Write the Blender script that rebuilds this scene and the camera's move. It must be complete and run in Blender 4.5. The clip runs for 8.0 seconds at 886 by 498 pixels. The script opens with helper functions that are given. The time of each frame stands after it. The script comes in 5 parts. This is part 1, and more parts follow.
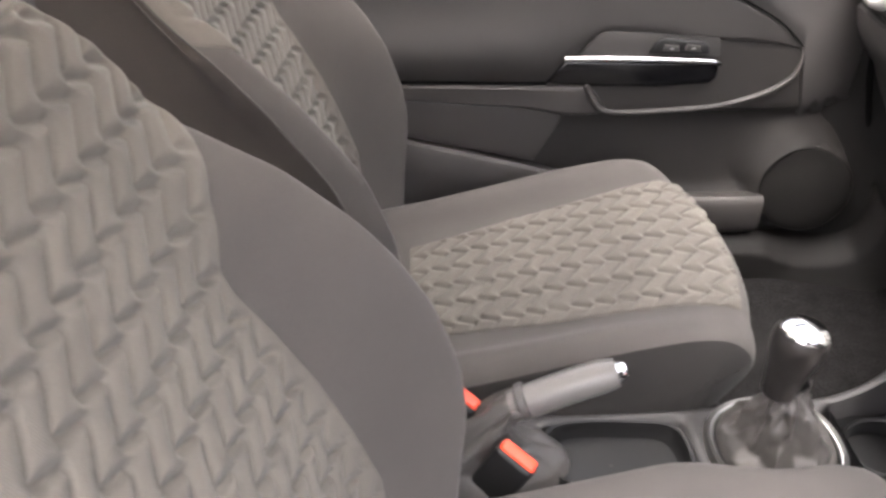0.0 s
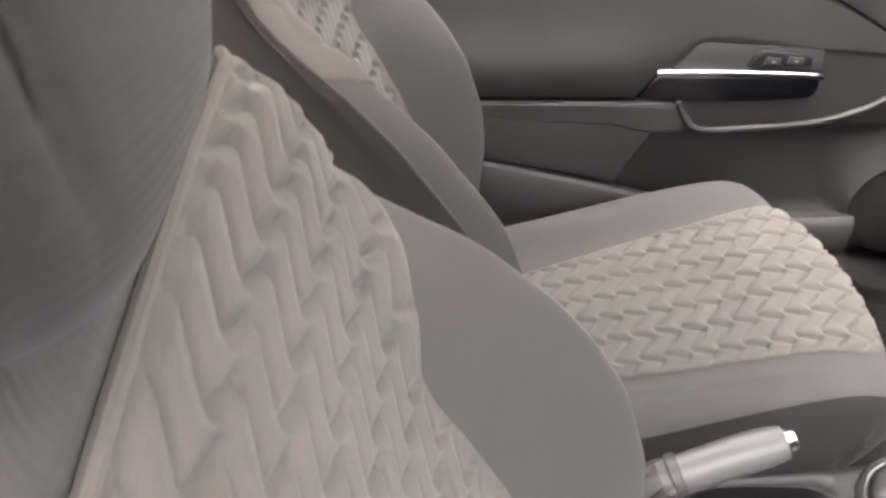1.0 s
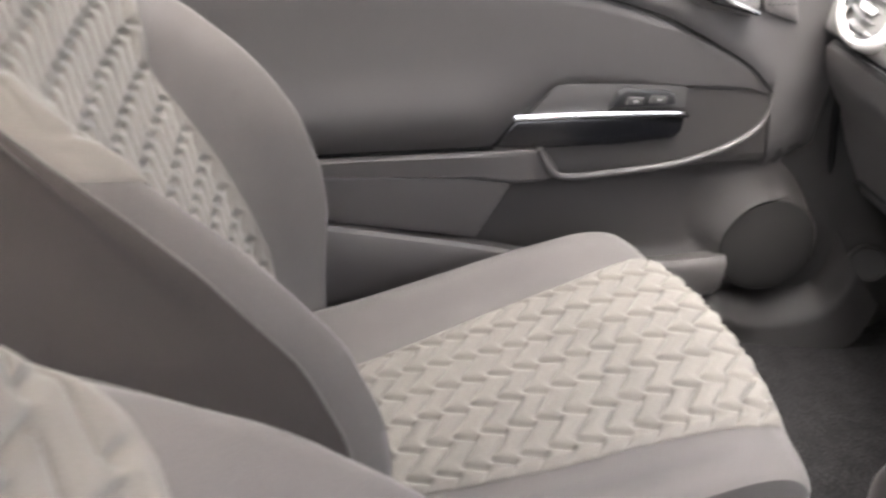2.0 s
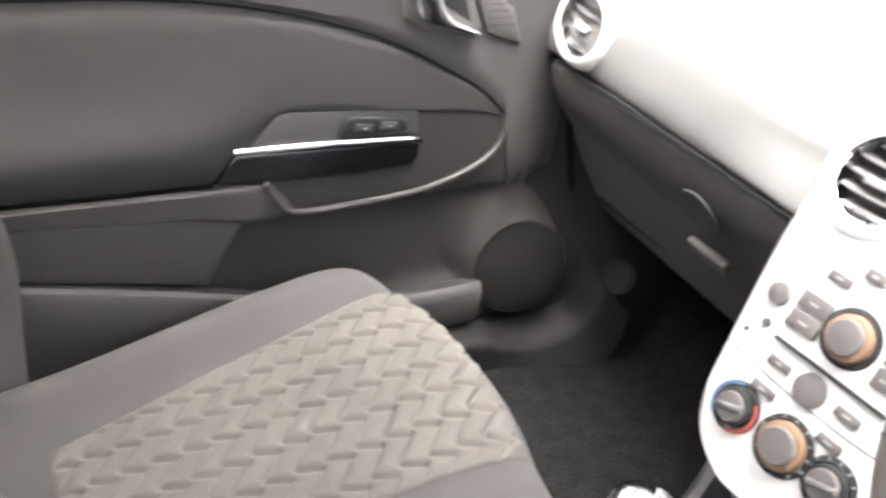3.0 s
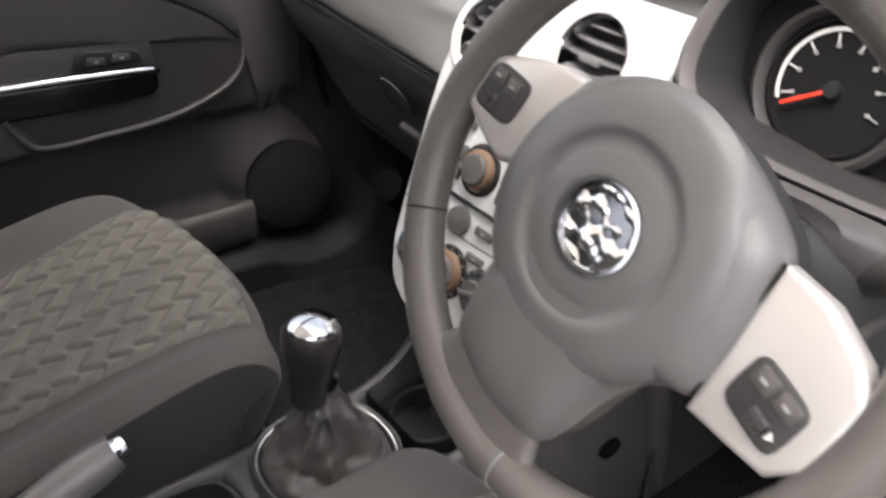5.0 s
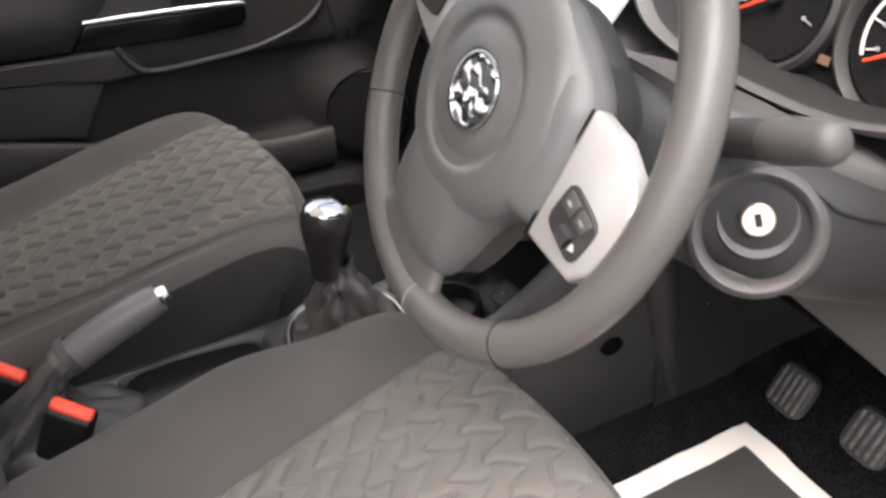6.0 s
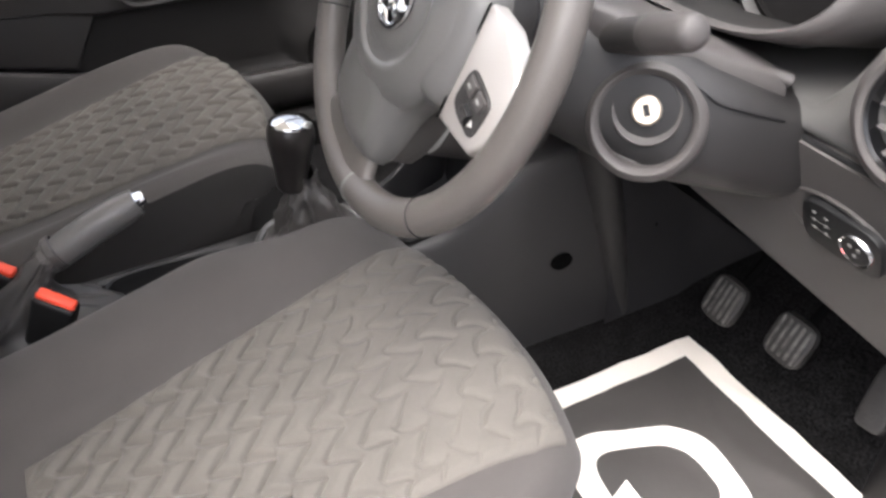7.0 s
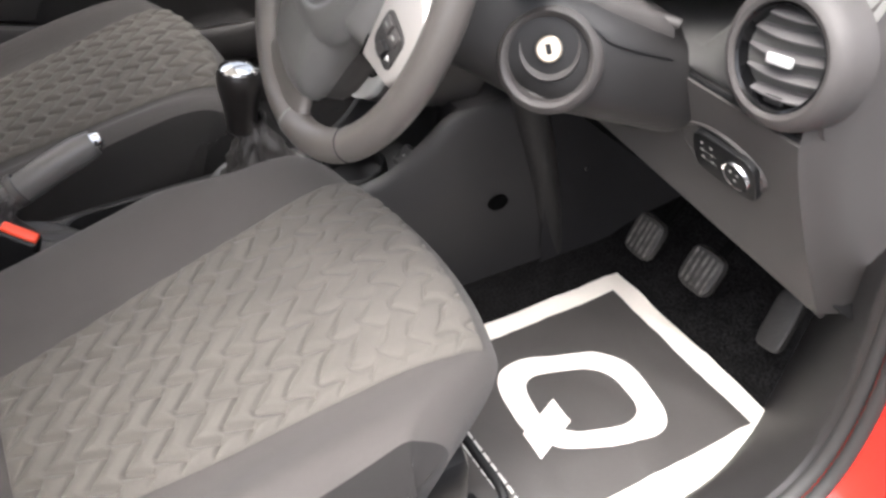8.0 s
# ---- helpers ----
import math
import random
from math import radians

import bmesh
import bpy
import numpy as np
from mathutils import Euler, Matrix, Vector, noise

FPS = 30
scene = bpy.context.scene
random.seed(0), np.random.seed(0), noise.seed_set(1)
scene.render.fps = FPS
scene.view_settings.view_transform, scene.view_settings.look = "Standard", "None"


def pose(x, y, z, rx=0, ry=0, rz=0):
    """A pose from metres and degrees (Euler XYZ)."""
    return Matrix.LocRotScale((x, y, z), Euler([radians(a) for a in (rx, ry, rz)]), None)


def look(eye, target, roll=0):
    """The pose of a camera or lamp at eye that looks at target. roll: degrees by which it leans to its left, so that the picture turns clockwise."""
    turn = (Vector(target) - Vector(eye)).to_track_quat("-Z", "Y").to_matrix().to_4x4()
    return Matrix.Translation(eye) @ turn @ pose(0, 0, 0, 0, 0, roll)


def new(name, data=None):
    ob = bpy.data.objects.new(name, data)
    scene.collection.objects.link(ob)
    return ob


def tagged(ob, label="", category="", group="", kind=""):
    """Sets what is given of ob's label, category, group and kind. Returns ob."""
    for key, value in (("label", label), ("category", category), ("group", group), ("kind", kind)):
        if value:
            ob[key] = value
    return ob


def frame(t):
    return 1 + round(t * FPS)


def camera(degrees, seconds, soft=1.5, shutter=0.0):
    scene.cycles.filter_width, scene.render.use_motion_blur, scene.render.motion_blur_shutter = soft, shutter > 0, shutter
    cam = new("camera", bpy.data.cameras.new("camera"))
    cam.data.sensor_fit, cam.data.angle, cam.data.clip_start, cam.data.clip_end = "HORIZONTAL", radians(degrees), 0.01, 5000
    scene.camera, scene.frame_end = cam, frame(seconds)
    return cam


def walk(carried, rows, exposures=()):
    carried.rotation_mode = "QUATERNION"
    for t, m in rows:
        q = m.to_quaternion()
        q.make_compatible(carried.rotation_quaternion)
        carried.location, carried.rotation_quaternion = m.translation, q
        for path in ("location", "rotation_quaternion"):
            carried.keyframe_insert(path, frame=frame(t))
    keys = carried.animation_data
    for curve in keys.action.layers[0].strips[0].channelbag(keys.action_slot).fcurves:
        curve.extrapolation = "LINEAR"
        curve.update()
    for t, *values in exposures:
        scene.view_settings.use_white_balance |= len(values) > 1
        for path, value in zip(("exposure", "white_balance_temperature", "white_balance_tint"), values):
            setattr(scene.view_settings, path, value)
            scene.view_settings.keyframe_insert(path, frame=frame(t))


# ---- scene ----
cam = camera(55.7, 8.0, 2.7, 0.4)
PATH = [
    (0, (-0.004, -0.662, 1.006), (0.093, 0.96, -0.161), 0.5),
    (0.5, (-0.09, -0.623, 1.014), (-0.027, 1.009, -0.14), -0.0),
    (1, (-0.167, -0.511, 0.985), (-0.003, 1.091, -0.201), 1.5),
    (1.2, (-0.17, -0.459, 0.996), (0.025, 1.132, -0.199), 0.9),
    (2.3, (-0.08, -0.326, 0.936), (0.53, 1.231, -0.161), 5.4),
    (2.5, (-0.059, -0.319, 0.932), (0.639, 1.215, -0.145), 6.0),
    (3, (0.009, -0.311, 0.915), (0.912, 1.152, -0.108), 7.1),
    (3.5, (0.059, -0.332, 0.909), (1.154, 1.036, -0.057), 9.2),
    (4, (0.072, -0.383, 0.907), (1.246, 0.935, -0.033), 8.4),
    (4.5, (0.09, -0.464, 0.905), (1.25, 0.823, -0.096), 5.8),
    (5, (0.114, -0.57, 0.905), (1.197, 0.733, -0.159), 3.4),
    (5.2, (0.138, -0.61, 0.909), (1.143, 0.733, -0.18), 1.5),
    (6.3, (0.179, -0.831, 0.906), (0.909, 0.634, -0.244), -1.0),
    (6.5, (0.183, -0.853, 0.902), (0.907, 0.596, -0.271), -0.9),
    (7, (0.183, -0.908, 0.903), (0.904, 0.514, -0.305), -0.8),
    (7.5, (0.179, -0.967, 0.916), (0.93, 0.412, -0.322), 1.0),
    (8, (0.176, -1.009, 0.924), (0.937, 0.336, -0.346), 0.6),
]
EXPOSURES = [(0, 3.93, 6750, 14), (1.2, 4.18, 6650, 13), (2.3, 4.55, 6500, 12), (3.0, 4.30, 6450, 11), (3.5, 3.72, 6450, 11), (4.0, 3.2, 6450, 10), (4.4, 2.97, 6500, 11), (5.0, 2.6, 6500, 12), (6.3, 2.66, 6450, 12), (8.0, 2.58, 6400, 11)]
walk(cam, [(t, look(eye, target, roll)) for t, eye, target, roll in PATH], EXPOSURES)

# ---------------------------------------------------------------- world and light
world = bpy.data.worlds.new("sky")
scene.world = world
world.use_nodes = True
wn = world.node_tree.nodes
sky = wn.new("ShaderNodeTexSky")
sky.sky_type, sky.sun_disc = "NISHITA", False
sky.sun_elevation, sky.sun_rotation = radians(70), radians(239)
sky.air_density, sky.dust_density, sky.ozone_density = 0.6, 6.0, 0.5
wn["Background"].inputs["Strength"].default_value = 0.15
cloud = wn.new("ShaderNodeHueSaturation")
cloud.inputs["Saturation"].default_value = 0.4
world.node_tree.links.new(sky.outputs["Color"], cloud.inputs["Color"])
world.node_tree.links.new(cloud.outputs["Color"], wn["Background"].inputs["Color"])
sun = new("sun", bpy.data.lights.new("sun", "SUN"))
sun.data.energy, sun.data.angle, sun.data.color = 1.2, radians(60), (1.0, 0.97, 0.94)
sun.matrix_world = look((-1.0, -0.6, 3.2), (0, 0, 0))


# ---------------------------------------------------------------- materials
def material(name, color, rough=0.6, metal=0.0, grain=0.0, grain_scale=900.0, vary=0.08, vary_scale=6.0,
             coat=0.0, spec=0.5, speck=0.0):
    """A surface with fine relief, small colour changes at two scales and an uneven gloss."""
    m = bpy.data.materials.new(name)
    m.use_nodes = True
    nt = m.node_tree
    b = nt.nodes["Principled BSDF"]
    b.inputs["Roughness"].default_value, b.inputs["Metallic"].default_value = rough, metal
    b.inputs["Coat Weight"].default_value, b.inputs["Specular IOR Level"].default_value = coat, spec
    co = nt.nodes.new("ShaderNodeTexCoord")
    big = nt.nodes.new("ShaderNodeTexNoise")
    big.inputs["Scale"].default_value, big.inputs["Detail"].default_value = vary_scale, 5
    fine = nt.nodes.new("ShaderNodeTexNoise")
    fine.inputs["Scale"].default_value, fine.inputs["Detail"].default_value = grain_scale, 2
    for n in (big, fine):
        nt.links.new(co.outputs["Object"], n.inputs["Vector"])
    ramp = nt.nodes.new("ShaderNodeMapRange")
    ramp.inputs["From Min"].default_value, ramp.inputs["From Max"].default_value = 0.3, 0.7
    ramp.inputs["To Min"].default_value, ramp.inputs["To Max"].default_value = 1 - vary, 1 + vary
    nt.links.new(big.outputs["Fac"], ramp.inputs["Value"])
    sp = nt.nodes.new("ShaderNodeMapRange")
    sp.inputs["From Min"].default_value, sp.inputs["From Max"].default_value = 0.3, 0.7
    sp.inputs["To Min"].default_value, sp.inputs["To Max"].default_value = 1 - speck, 1 + speck
    nt.links.new(fine.outputs["Fac"], sp.inputs["Value"])
    mul = nt.nodes.new("ShaderNodeMath")
    mul.operation = "MULTIPLY"
    nt.links.new(ramp.outputs[0], mul.inputs[0])
    nt.links.new(sp.outputs[0], mul.inputs[1])
    tint = nt.nodes.new("ShaderNodeVectorMath")
    tint.operation = "SCALE"
    tint.inputs[0].default_value = color[:3]
    nt.links.new(mul.outputs[0], tint.inputs["Scale"])
    nt.links.new(tint.outputs[0], b.inputs["Base Color"])
    gloss = nt.nodes.new("ShaderNodeMapRange")
    gloss.inputs["To Min"].default_value, gloss.inputs["To Max"].default_value = max(rough - 0.08, 0.02), min(rough + 0.08, 1)
    nt.links.new(big.outputs["Fac"], gloss.inputs["Value"])
    nt.links.new(gloss.outputs[0], b.inputs["Roughness"])
    if grain:
        bump = nt.nodes.new("ShaderNodeBump")
        bump.inputs["Strength"].default_value, bump.inputs["Distance"].default_value = grain, 0.001
        nt.links.new(fine.outputs["Fac"], bump.inputs["Height"])
        nt.links.new(bump.outputs[0], b.inputs["Normal"])
    return m


def woven(name, color, rough=0.9, period=0.0022, depth=0.5, direction=(1, 1, 0), vary=0.08):
    """Cloth with fine diagonal ribs."""
    m = material(name, color, rough, 0, 0, 1500, vary, 9, spec=0.25, speck=0.12)
    nt = m.node_tree
    b = nt.nodes["Principled BSDF"]
    co = nt.nodes.new("ShaderNodeTexCoord")
    mp = nt.nodes.new("ShaderNodeVectorMath")
    mp.operation = "DOT_PRODUCT"
    mp.inputs[1].default_value = direction
    nt.links.new(co.outputs["Object"], mp.inputs[0])
    k = nt.nodes.new("ShaderNodeMath")
    k.operation = "MULTIPLY"
    k.inputs[1].default_value = 2 * math.pi / period
    nt.links.new(mp.outputs["Value"], k.inputs[0])
    sn = nt.nodes.new("ShaderNodeMath")
    sn.operation = "SINE"
    nt.links.new(k.outputs[0], sn.inputs[0])
    bump = nt.nodes.new("ShaderNodeBump")
    bump.inputs["Strength"].default_value, bump.inputs["Distance"].default_value = depth, 0.0006
    nt.links.new(sn.outputs[0], bump.inputs["Height"])
    nt.links.new(bump.outputs[0], b.inputs["Normal"])
    b.inputs["Sheen Weight"].default_value = 0.08
    return m


M_CLOTH = woven("seat_cloth", (0.060, 0.055, 0.052), direction=(1, 0.3, 0.6), period=0.0014, depth=0.2)
M_INSERT = woven("seat_insert_cloth", (0.098, 0.090, 0.080), direction=(1, 1, 0.6), period=0.0019, depth=0.18)
M_HEAD = woven("headrest_cloth", (0.019, 0.0168, 0.0162), direction=(0.2, 0.2, 1.0), period=0.0034, depth=0.12)
# seat cloth with the shade between the backrests put into its colour
M_BACKSHADE = woven("shaded_backrest_cloth", (0.026, 0.0215, 0.0195), direction=(1, 0.3, 0.6), period=0.0014, depth=0.15)
# seat cloth darkened for the shade low on the cushions; also sews the headrest
M_SIDESHADE = woven("shaded_side_cloth", (0.018, 0.0166, 0.016), direction=(1, 0.3, 0.6), period=0.0014, depth=0.15)
M_PLASTIC = material("grey_plastic", (0.060, 0.055, 0.053), 0.55, grain=0.35, grain_scale=1400)
M_DOOR = material("door_plastic", (0.036, 0.0328, 0.0314), 0.5, grain=0.35, grain_scale=1400)
M_UPPER = material("upper_door_plastic", (0.036, 0.0336, 0.0327), 0.5, grain=0.3, grain_scale=1400)
M_DOORCLOTH = material("door_insert_plastic", (0.0178, 0.0158, 0.0151), 0.6, grain=0.4, grain_scale=1200)
# door plastic with the shade under the armrest put into its colour
M_DOORSHADE = material("shaded_door_plastic", (0.021, 0.019, 0.018), 0.55, grain=0.35, grain_scale=1400, spec=0.4)
M_TUNNEL = material("tunnel_plastic", (0.022, 0.0213, 0.0225), 0.6, grain=0.3, spec=0.3)
# footwell and passenger sill plastics, near black to paint the shade below the dash
M_KICKSHADE = material("shaded_footwell_plastic", (0.010, 0.0095, 0.0092), 0.7, grain=0.3, spec=0.2)
M_SILLSHADE = material("shaded_sill_plastic", (0.0098, 0.0091, 0.0089), 0.6, grain=0.35, grain_scale=1400, spec=0.22)
M_SILLR = material("sill_grey_plastic", (0.024, 0.0225, 0.0225), 0.5, grain=0.35, grain_scale=1400)
# cowl grey darkened to paint the shade under the column
M_COWLSHADE = material("shaded_cowl_plastic", (0.0145, 0.0137, 0.0136), 0.5, grain=0.35, grain_scale=1400)
M_LID = material("glovebox_plastic", (0.052, 0.0485, 0.047), 0.55, grain=0.35, grain_scale=1400)
M_SLAT = material("vent_slat_plastic", (0.115, 0.111, 0.111), 0.3, vary=0.06)
M_TRIM = material("trim_plastic", (0.080, 0.074, 0.071), 0.5, grain=0.35, grain_scale=1400)
M_CONSOLE = material("console_plastic", (0.030, 0.0287, 0.0292), 0.5, grain=0.35, grain_scale=1400)
M_BRASS = material("pale_brass", (0.58, 0.50, 0.40), 0.36, metal=0.9)
M_DARK = material("dark_plastic", (0.030, 0.028, 0.027), 0.55, grain=0.4, grain_scale=1300)
M_BLACK = material("black_plastic", (0.009, 0.009, 0.0095), 0.5, grain=0.2, spec=0.3)
# near black for gaps and hollows, and for shade drawn along the door
M_HOLESHADE = material("dark_hollow_and_shade", (0.003, 0.003, 0.003), 0.9, spec=0.05)
M_RIB = material("worn_metal_rib", (0.11, 0.105, 0.10), 0.4, metal=0.3, vary=0.6, vary_scale=90)
M_GLOSS = material("gloss_black", (0.004, 0.004, 0.0045), 0.22, coat=0.1, spec=0.35)
M_SILVER = material("silver_paint", (0.57, 0.562, 0.55), 0.36, metal=0.15, vary=0.04)
M_FASCIA = material("fascia_paint", (0.50, 0.505, 0.495), 0.34, metal=0.25, vary=0.04)
M_SPOKE = material("spoke_paint", (0.50, 0.475, 0.45), 0.32, metal=0.5, vary=0.012)
M_CHROME = material("chrome", (0.85, 0.85, 0.86), 0.07, metal=1.0, vary=0.03)
M_DARKMETAL = material("dark_chrome", (0.20, 0.20, 0.205), 0.10, metal=1.0, vary=0.05)
M_CAP = material("polished_cap", (0.50, 0.50, 0.50), 0.10, metal=1.0, vary=0.08, vary_scale=60)
M_KNOB = material("knob_lacquer", (0.030, 0.027, 0.026), 0.30, metal=0.35, vary=0.06)
M_SATIN = material("satin_metal", (0.25, 0.245, 0.24), 0.45, metal=1.0, vary=0.05)
M_DASH = material("dash_pad", (0.088, 0.086, 0.082), 0.55, grain=0.4, grain_scale=700)
M_LEATHER = material("wheel_leather", (0.084, 0.076, 0.070), 0.36, grain=0.35, grain_scale=650)
M_GRIP = material("grip_leather", (0.105, 0.100, 0.096), 0.38, grain=0.3, grain_scale=700)
M_GAITER = material("gaiter_leather", (0.055, 0.051, 0.049), 0.44, grain=0.35, grain_scale=500)
M_HUB = material("hub_plastic", (0.112, 0.109, 0.105), 0.34, grain=0.35, grain_scale=900)
M_CARPET = material("carpet", (0.0100, 0.0096, 0.0098), 0.95, grain=1.0, grain_scale=260, vary=0.3, vary_scale=30, spec=0.05, speck=0.75)
M_RED = material("red_paint", (0.62, 0.02, 0.01), 0.25, coat=1.0, vary=0.03)
M_ORANGE = material("red_button", (0.80, 0.07, 0.03), 0.35, vary=0.03)
M_AMBER = material("amber_rim", (0.125, 0.076, 0.046), 0.5, vary=0.06)
M_BLUE = material("blue_mark", (0.045, 0.09, 0.16), 0.4, vary=0.03)
M_REDMARK = material("red_mark", (0.19, 0.045, 0.038), 0.4, vary=0.03)
M_PAPER = material("mat_paper_print", (0.050, 0.0465, 0.0445), 0.6, grain=0.3, grain_scale=120, vary=0.15)
M_WHITE = material("mat_paper_white", (0.82, 0.77, 0.70), 0.75, grain=0.2, grain_scale=120, vary=0.05)
M_SYMBOL = material("dull_symbol", (0.22, 0.22, 0.21), 0.5, vary=0.02)
M_MARK = material("white_marking", (0.5, 0.49, 0.47), 0.5, vary=0.02)
M_RUBBER = material("rubber", (0.03, 0.029, 0.028), 0.7, grain=0.5, grain_scale=400)
M_PEDAL = material("worn_rubber", (0.022, 0.0205, 0.020), 0.55, grain=0.6, grain_scale=300, vary=0.3, vary_scale=40)
M_ROOF = material("headliner", (0.55, 0.53, 0.50), 0.9, grain=0.3)
M_ASPHALT = material("asphalt", (0.05, 0.05, 0.05), 0.9, grain=1.0, grain_scale=120, vary=0.2, vary_scale=2)
M_GRILLE = material("speaker_cloth", (0.008, 0.0075, 0.0072), 0.85, grain=0.8, grain_scale=900, spec=0.12)
M_LCD = material("screen", (0.012, 0.006, 0.0085), 0.3, vary=0.2, vary_scale=40)
M_LINING = material("hood_lining_plastic", (0.015, 0.0145, 0.0145), 0.6, grain=0.4, grain_scale=1200, spec=0.25)
M_DIAL = material("dial_face", (0.007, 0.0065, 0.0065), 0.8, spec=0.08)
M_NEEDLE = material("needle", (0.85, 0.05, 0.02), 0.4, vary=0.02)


def glass_material():
    m = bpy.data.materials.new("window_glass")
    m.use_nodes = True
    b = m.node_tree.nodes["Principled BSDF"]
    b.inputs["Transmission Weight"].default_value = 1.0
    b.inputs["Roughness"].default_value, b.inputs["IOR"].default_value = 0.0, 1.45
    b.inputs["Base Color"].default_value = (0.95, 0.98, 0.97, 1)
    return m


M_GLASS = glass_material()


# ---------------------------------------------------------------- mesh helpers
def part(name, bm, mat, parent=None, label="", sharp=38):
    """Links a bmesh as one mesh object, under a thing or a part if one is given."""
    bmesh.ops.recalc_face_normals(bm, faces=bm.faces)
    me = bpy.data.meshes.new(name)
    bm.to_mesh(me)
    bm.free()
    me.materials.append(mat)
    me.shade_smooth()
    me.set_sharp_from_angle(angle=radians(sharp))
    ob = new(name, me)
    ob.parent = parent
    if label:
        ob["label"] = label
    return ob


def thing(name, label, category, group="", kind="", at=(0, 0, 0)):
    ob = new(name)
    ob.empty_display_size = 0.05
    ob.location = at
    return tagged(ob, label, category, group, kind)


def grid(pts, close_u=False, close_v=False):
    """A sheet through an array of points [u][v]."""
    bm = bmesh.new()
    vs = [[bm.verts.new(p) for p in row] for row in pts]
    nu, nv = len(vs), len(vs[0])
    for a in range(nu if close_u else nu - 1):
        for b in range(nv if close_v else nv - 1):
            bm.faces.new((vs[a][b], vs[(a + 1) % nu][b], vs[(a + 1) % nu][(b + 1) % nv], vs[a][(b + 1) % nv]))
    return bm


def loft(rings, caps=True):
    """A skin over closed rings of equal counts."""
    bm = grid(rings, close_v=True)
    bm.verts.ensure_lookup_table()
    n = len(rings[0])
    if caps:
        bm.faces.new([bm.verts[k] for k in range(n)])
        bm.faces.new([bm.verts[len(bm.verts) - 1 - k] for k in range(n)])
    return bm


def box(size, m, r=0.004, seg=2):
    bm = bmesh.new()
    bmesh.ops.create_cube(bm, size=1)
    bmesh.ops.scale(bm, vec=size, verts=bm.verts)
    if r:
        bmesh.ops.bevel(bm, geom=bm.edges[:], offset=r, segments=seg, profile=0.5, affect="EDGES")
    bm.transform(m)
    return bm


def lathe(profile, m, n=32):
    """Turns (radius, height) pairs round the z axis of m."""
    rings = [[(max(r, 1e-5) * math.cos(2 * math.pi * k / n), max(r, 1e-5) * math.sin(2 * math.pi * k / n), h) for k in range(n)] for r, h in profile]
    bm = loft(rings, caps=False)
    bm.transform(m)
    return bm


def tube(path, radius, n=12, caps=True):
    """A round bar along points; radius: a number, or one for each point."""
    path = [Vector(p) for p in path]
    rs = radius if isinstance(radius, (list, tuple)) else [radius] * len(path)
    up, rings = None, []
    for k, p in enumerate(path):
        d = (path[min(k + 1, len(path) - 1)] - path[max(k - 1, 0)]).normalized()
        if up is None:
            up = d.orthogonal().normalized()
        up = (up - up.dot(d) * d).normalized()
        side = d.cross(up)
        rings.append([p + rs[k] * (math.cos(2 * math.pi * a / n) * up + math.sin(2 * math.pi * a / n) * side) for a in range(n)])
    return loft(rings, caps)


def spline(pts, n=8, closed=False):
    """A smooth line through points."""
    pts = [Vector(p) for p in pts]
    out, c = [], len(pts)
    for k in range(c if closed else c - 1):
        if closed:
            p0, p1, p2, p3 = (pts[(k + d) % c] for d in (-1, 0, 1, 2))
        else:
            p0, p1, p2, p3 = pts[max(k - 1, 0)], pts[k], pts[k + 1], pts[min(k + 2, c - 1)]
        for s in range(n):
            t = s / n
            out.append(0.5 * (2 * p1 + (p2 - p0) * t + (2 * p0 - 5 * p1 + 4 * p2 - p3) * t * t + (3 * p1 - p0 - 3 * p2 + p3) * t ** 3))
    if not closed:
        out.append(pts[-1])
    return out


def plate(outline, depth, m, r=0.0015, seg=2):
    """A flat piece with that outline (x, y), from z = 0 to z = depth, with a rounded rim on top."""
    bm = bmesh.new()
    low = [bm.verts.new((p[0], p[1], 0)) for p in outline]
    face = bm.faces.new(low)
    up = bmesh.ops.extrude_face_region(bm, geom=[face])["geom"]
    top = [v for v in up if isinstance(v, bmesh.types.BMVert)]
    bmesh.ops.translate(bm, vec=(0, 0, depth), verts=top)
    if r:
        ts = set(top)
        rim = [e for e in bm.edges if e.verts[0] in ts and e.verts[1] in ts]
        bmesh.ops.bevel(bm, geom=rim, offset=r, segments=seg, profile=0.5, affect="EDGES")
    bm.transform(m)
    return bm


def oval(a, b, n=32, power=2.0):
    pts = []
    for k in range(n):
        c, s = math.cos(2 * math.pi * k / n), math.sin(2 * math.pi * k / n)
        pts.append((a * math.copysign(abs(c) ** (2 / power), c), b * math.copysign(abs(s) ** (2 / power), s)))
    return pts


def merge(*bms):
    """Several loose bmeshes of one part as one."""
    out = bmesh.new()
    for b in bms:
        me = bpy.data.meshes.new("piece")
        b.to_mesh(me)
        b.free()
        out.from_mesh(me)
        bpy.data.meshes.remove(me)
    return out


def lerp(table, t):
    """A value from a short table of (t, value), straight between its rows."""
    return float(np.interp(t, [a for a, _ in table], [b for _, b in table]))


def eased(table, width):
    """A function through a short table of (t, value), its corners rounded off over that width."""
    lo, hi = table[0][0] - width, table[-1][0] + width
    n = 600
    ts = np.linspace(lo, hi, n)
    vals = np.mean([np.interp(ts + d, [a for a, _ in table], [b for _, b in table]) for d in np.linspace(-width, width, 15)], axis=0).tolist()
    scale = (n - 1) / (hi - lo)

    def value(t):
        k = min(max((t - lo) * scale, 0.0), n - 1.001)
        i = int(k)
        return vals[i] + (vals[i + 1] - vals[i]) * (k - i)
    return value


def smooth(t):
    t = min(max(t, 0.0), 1.0)
    return t * t * (3 - 2 * t)


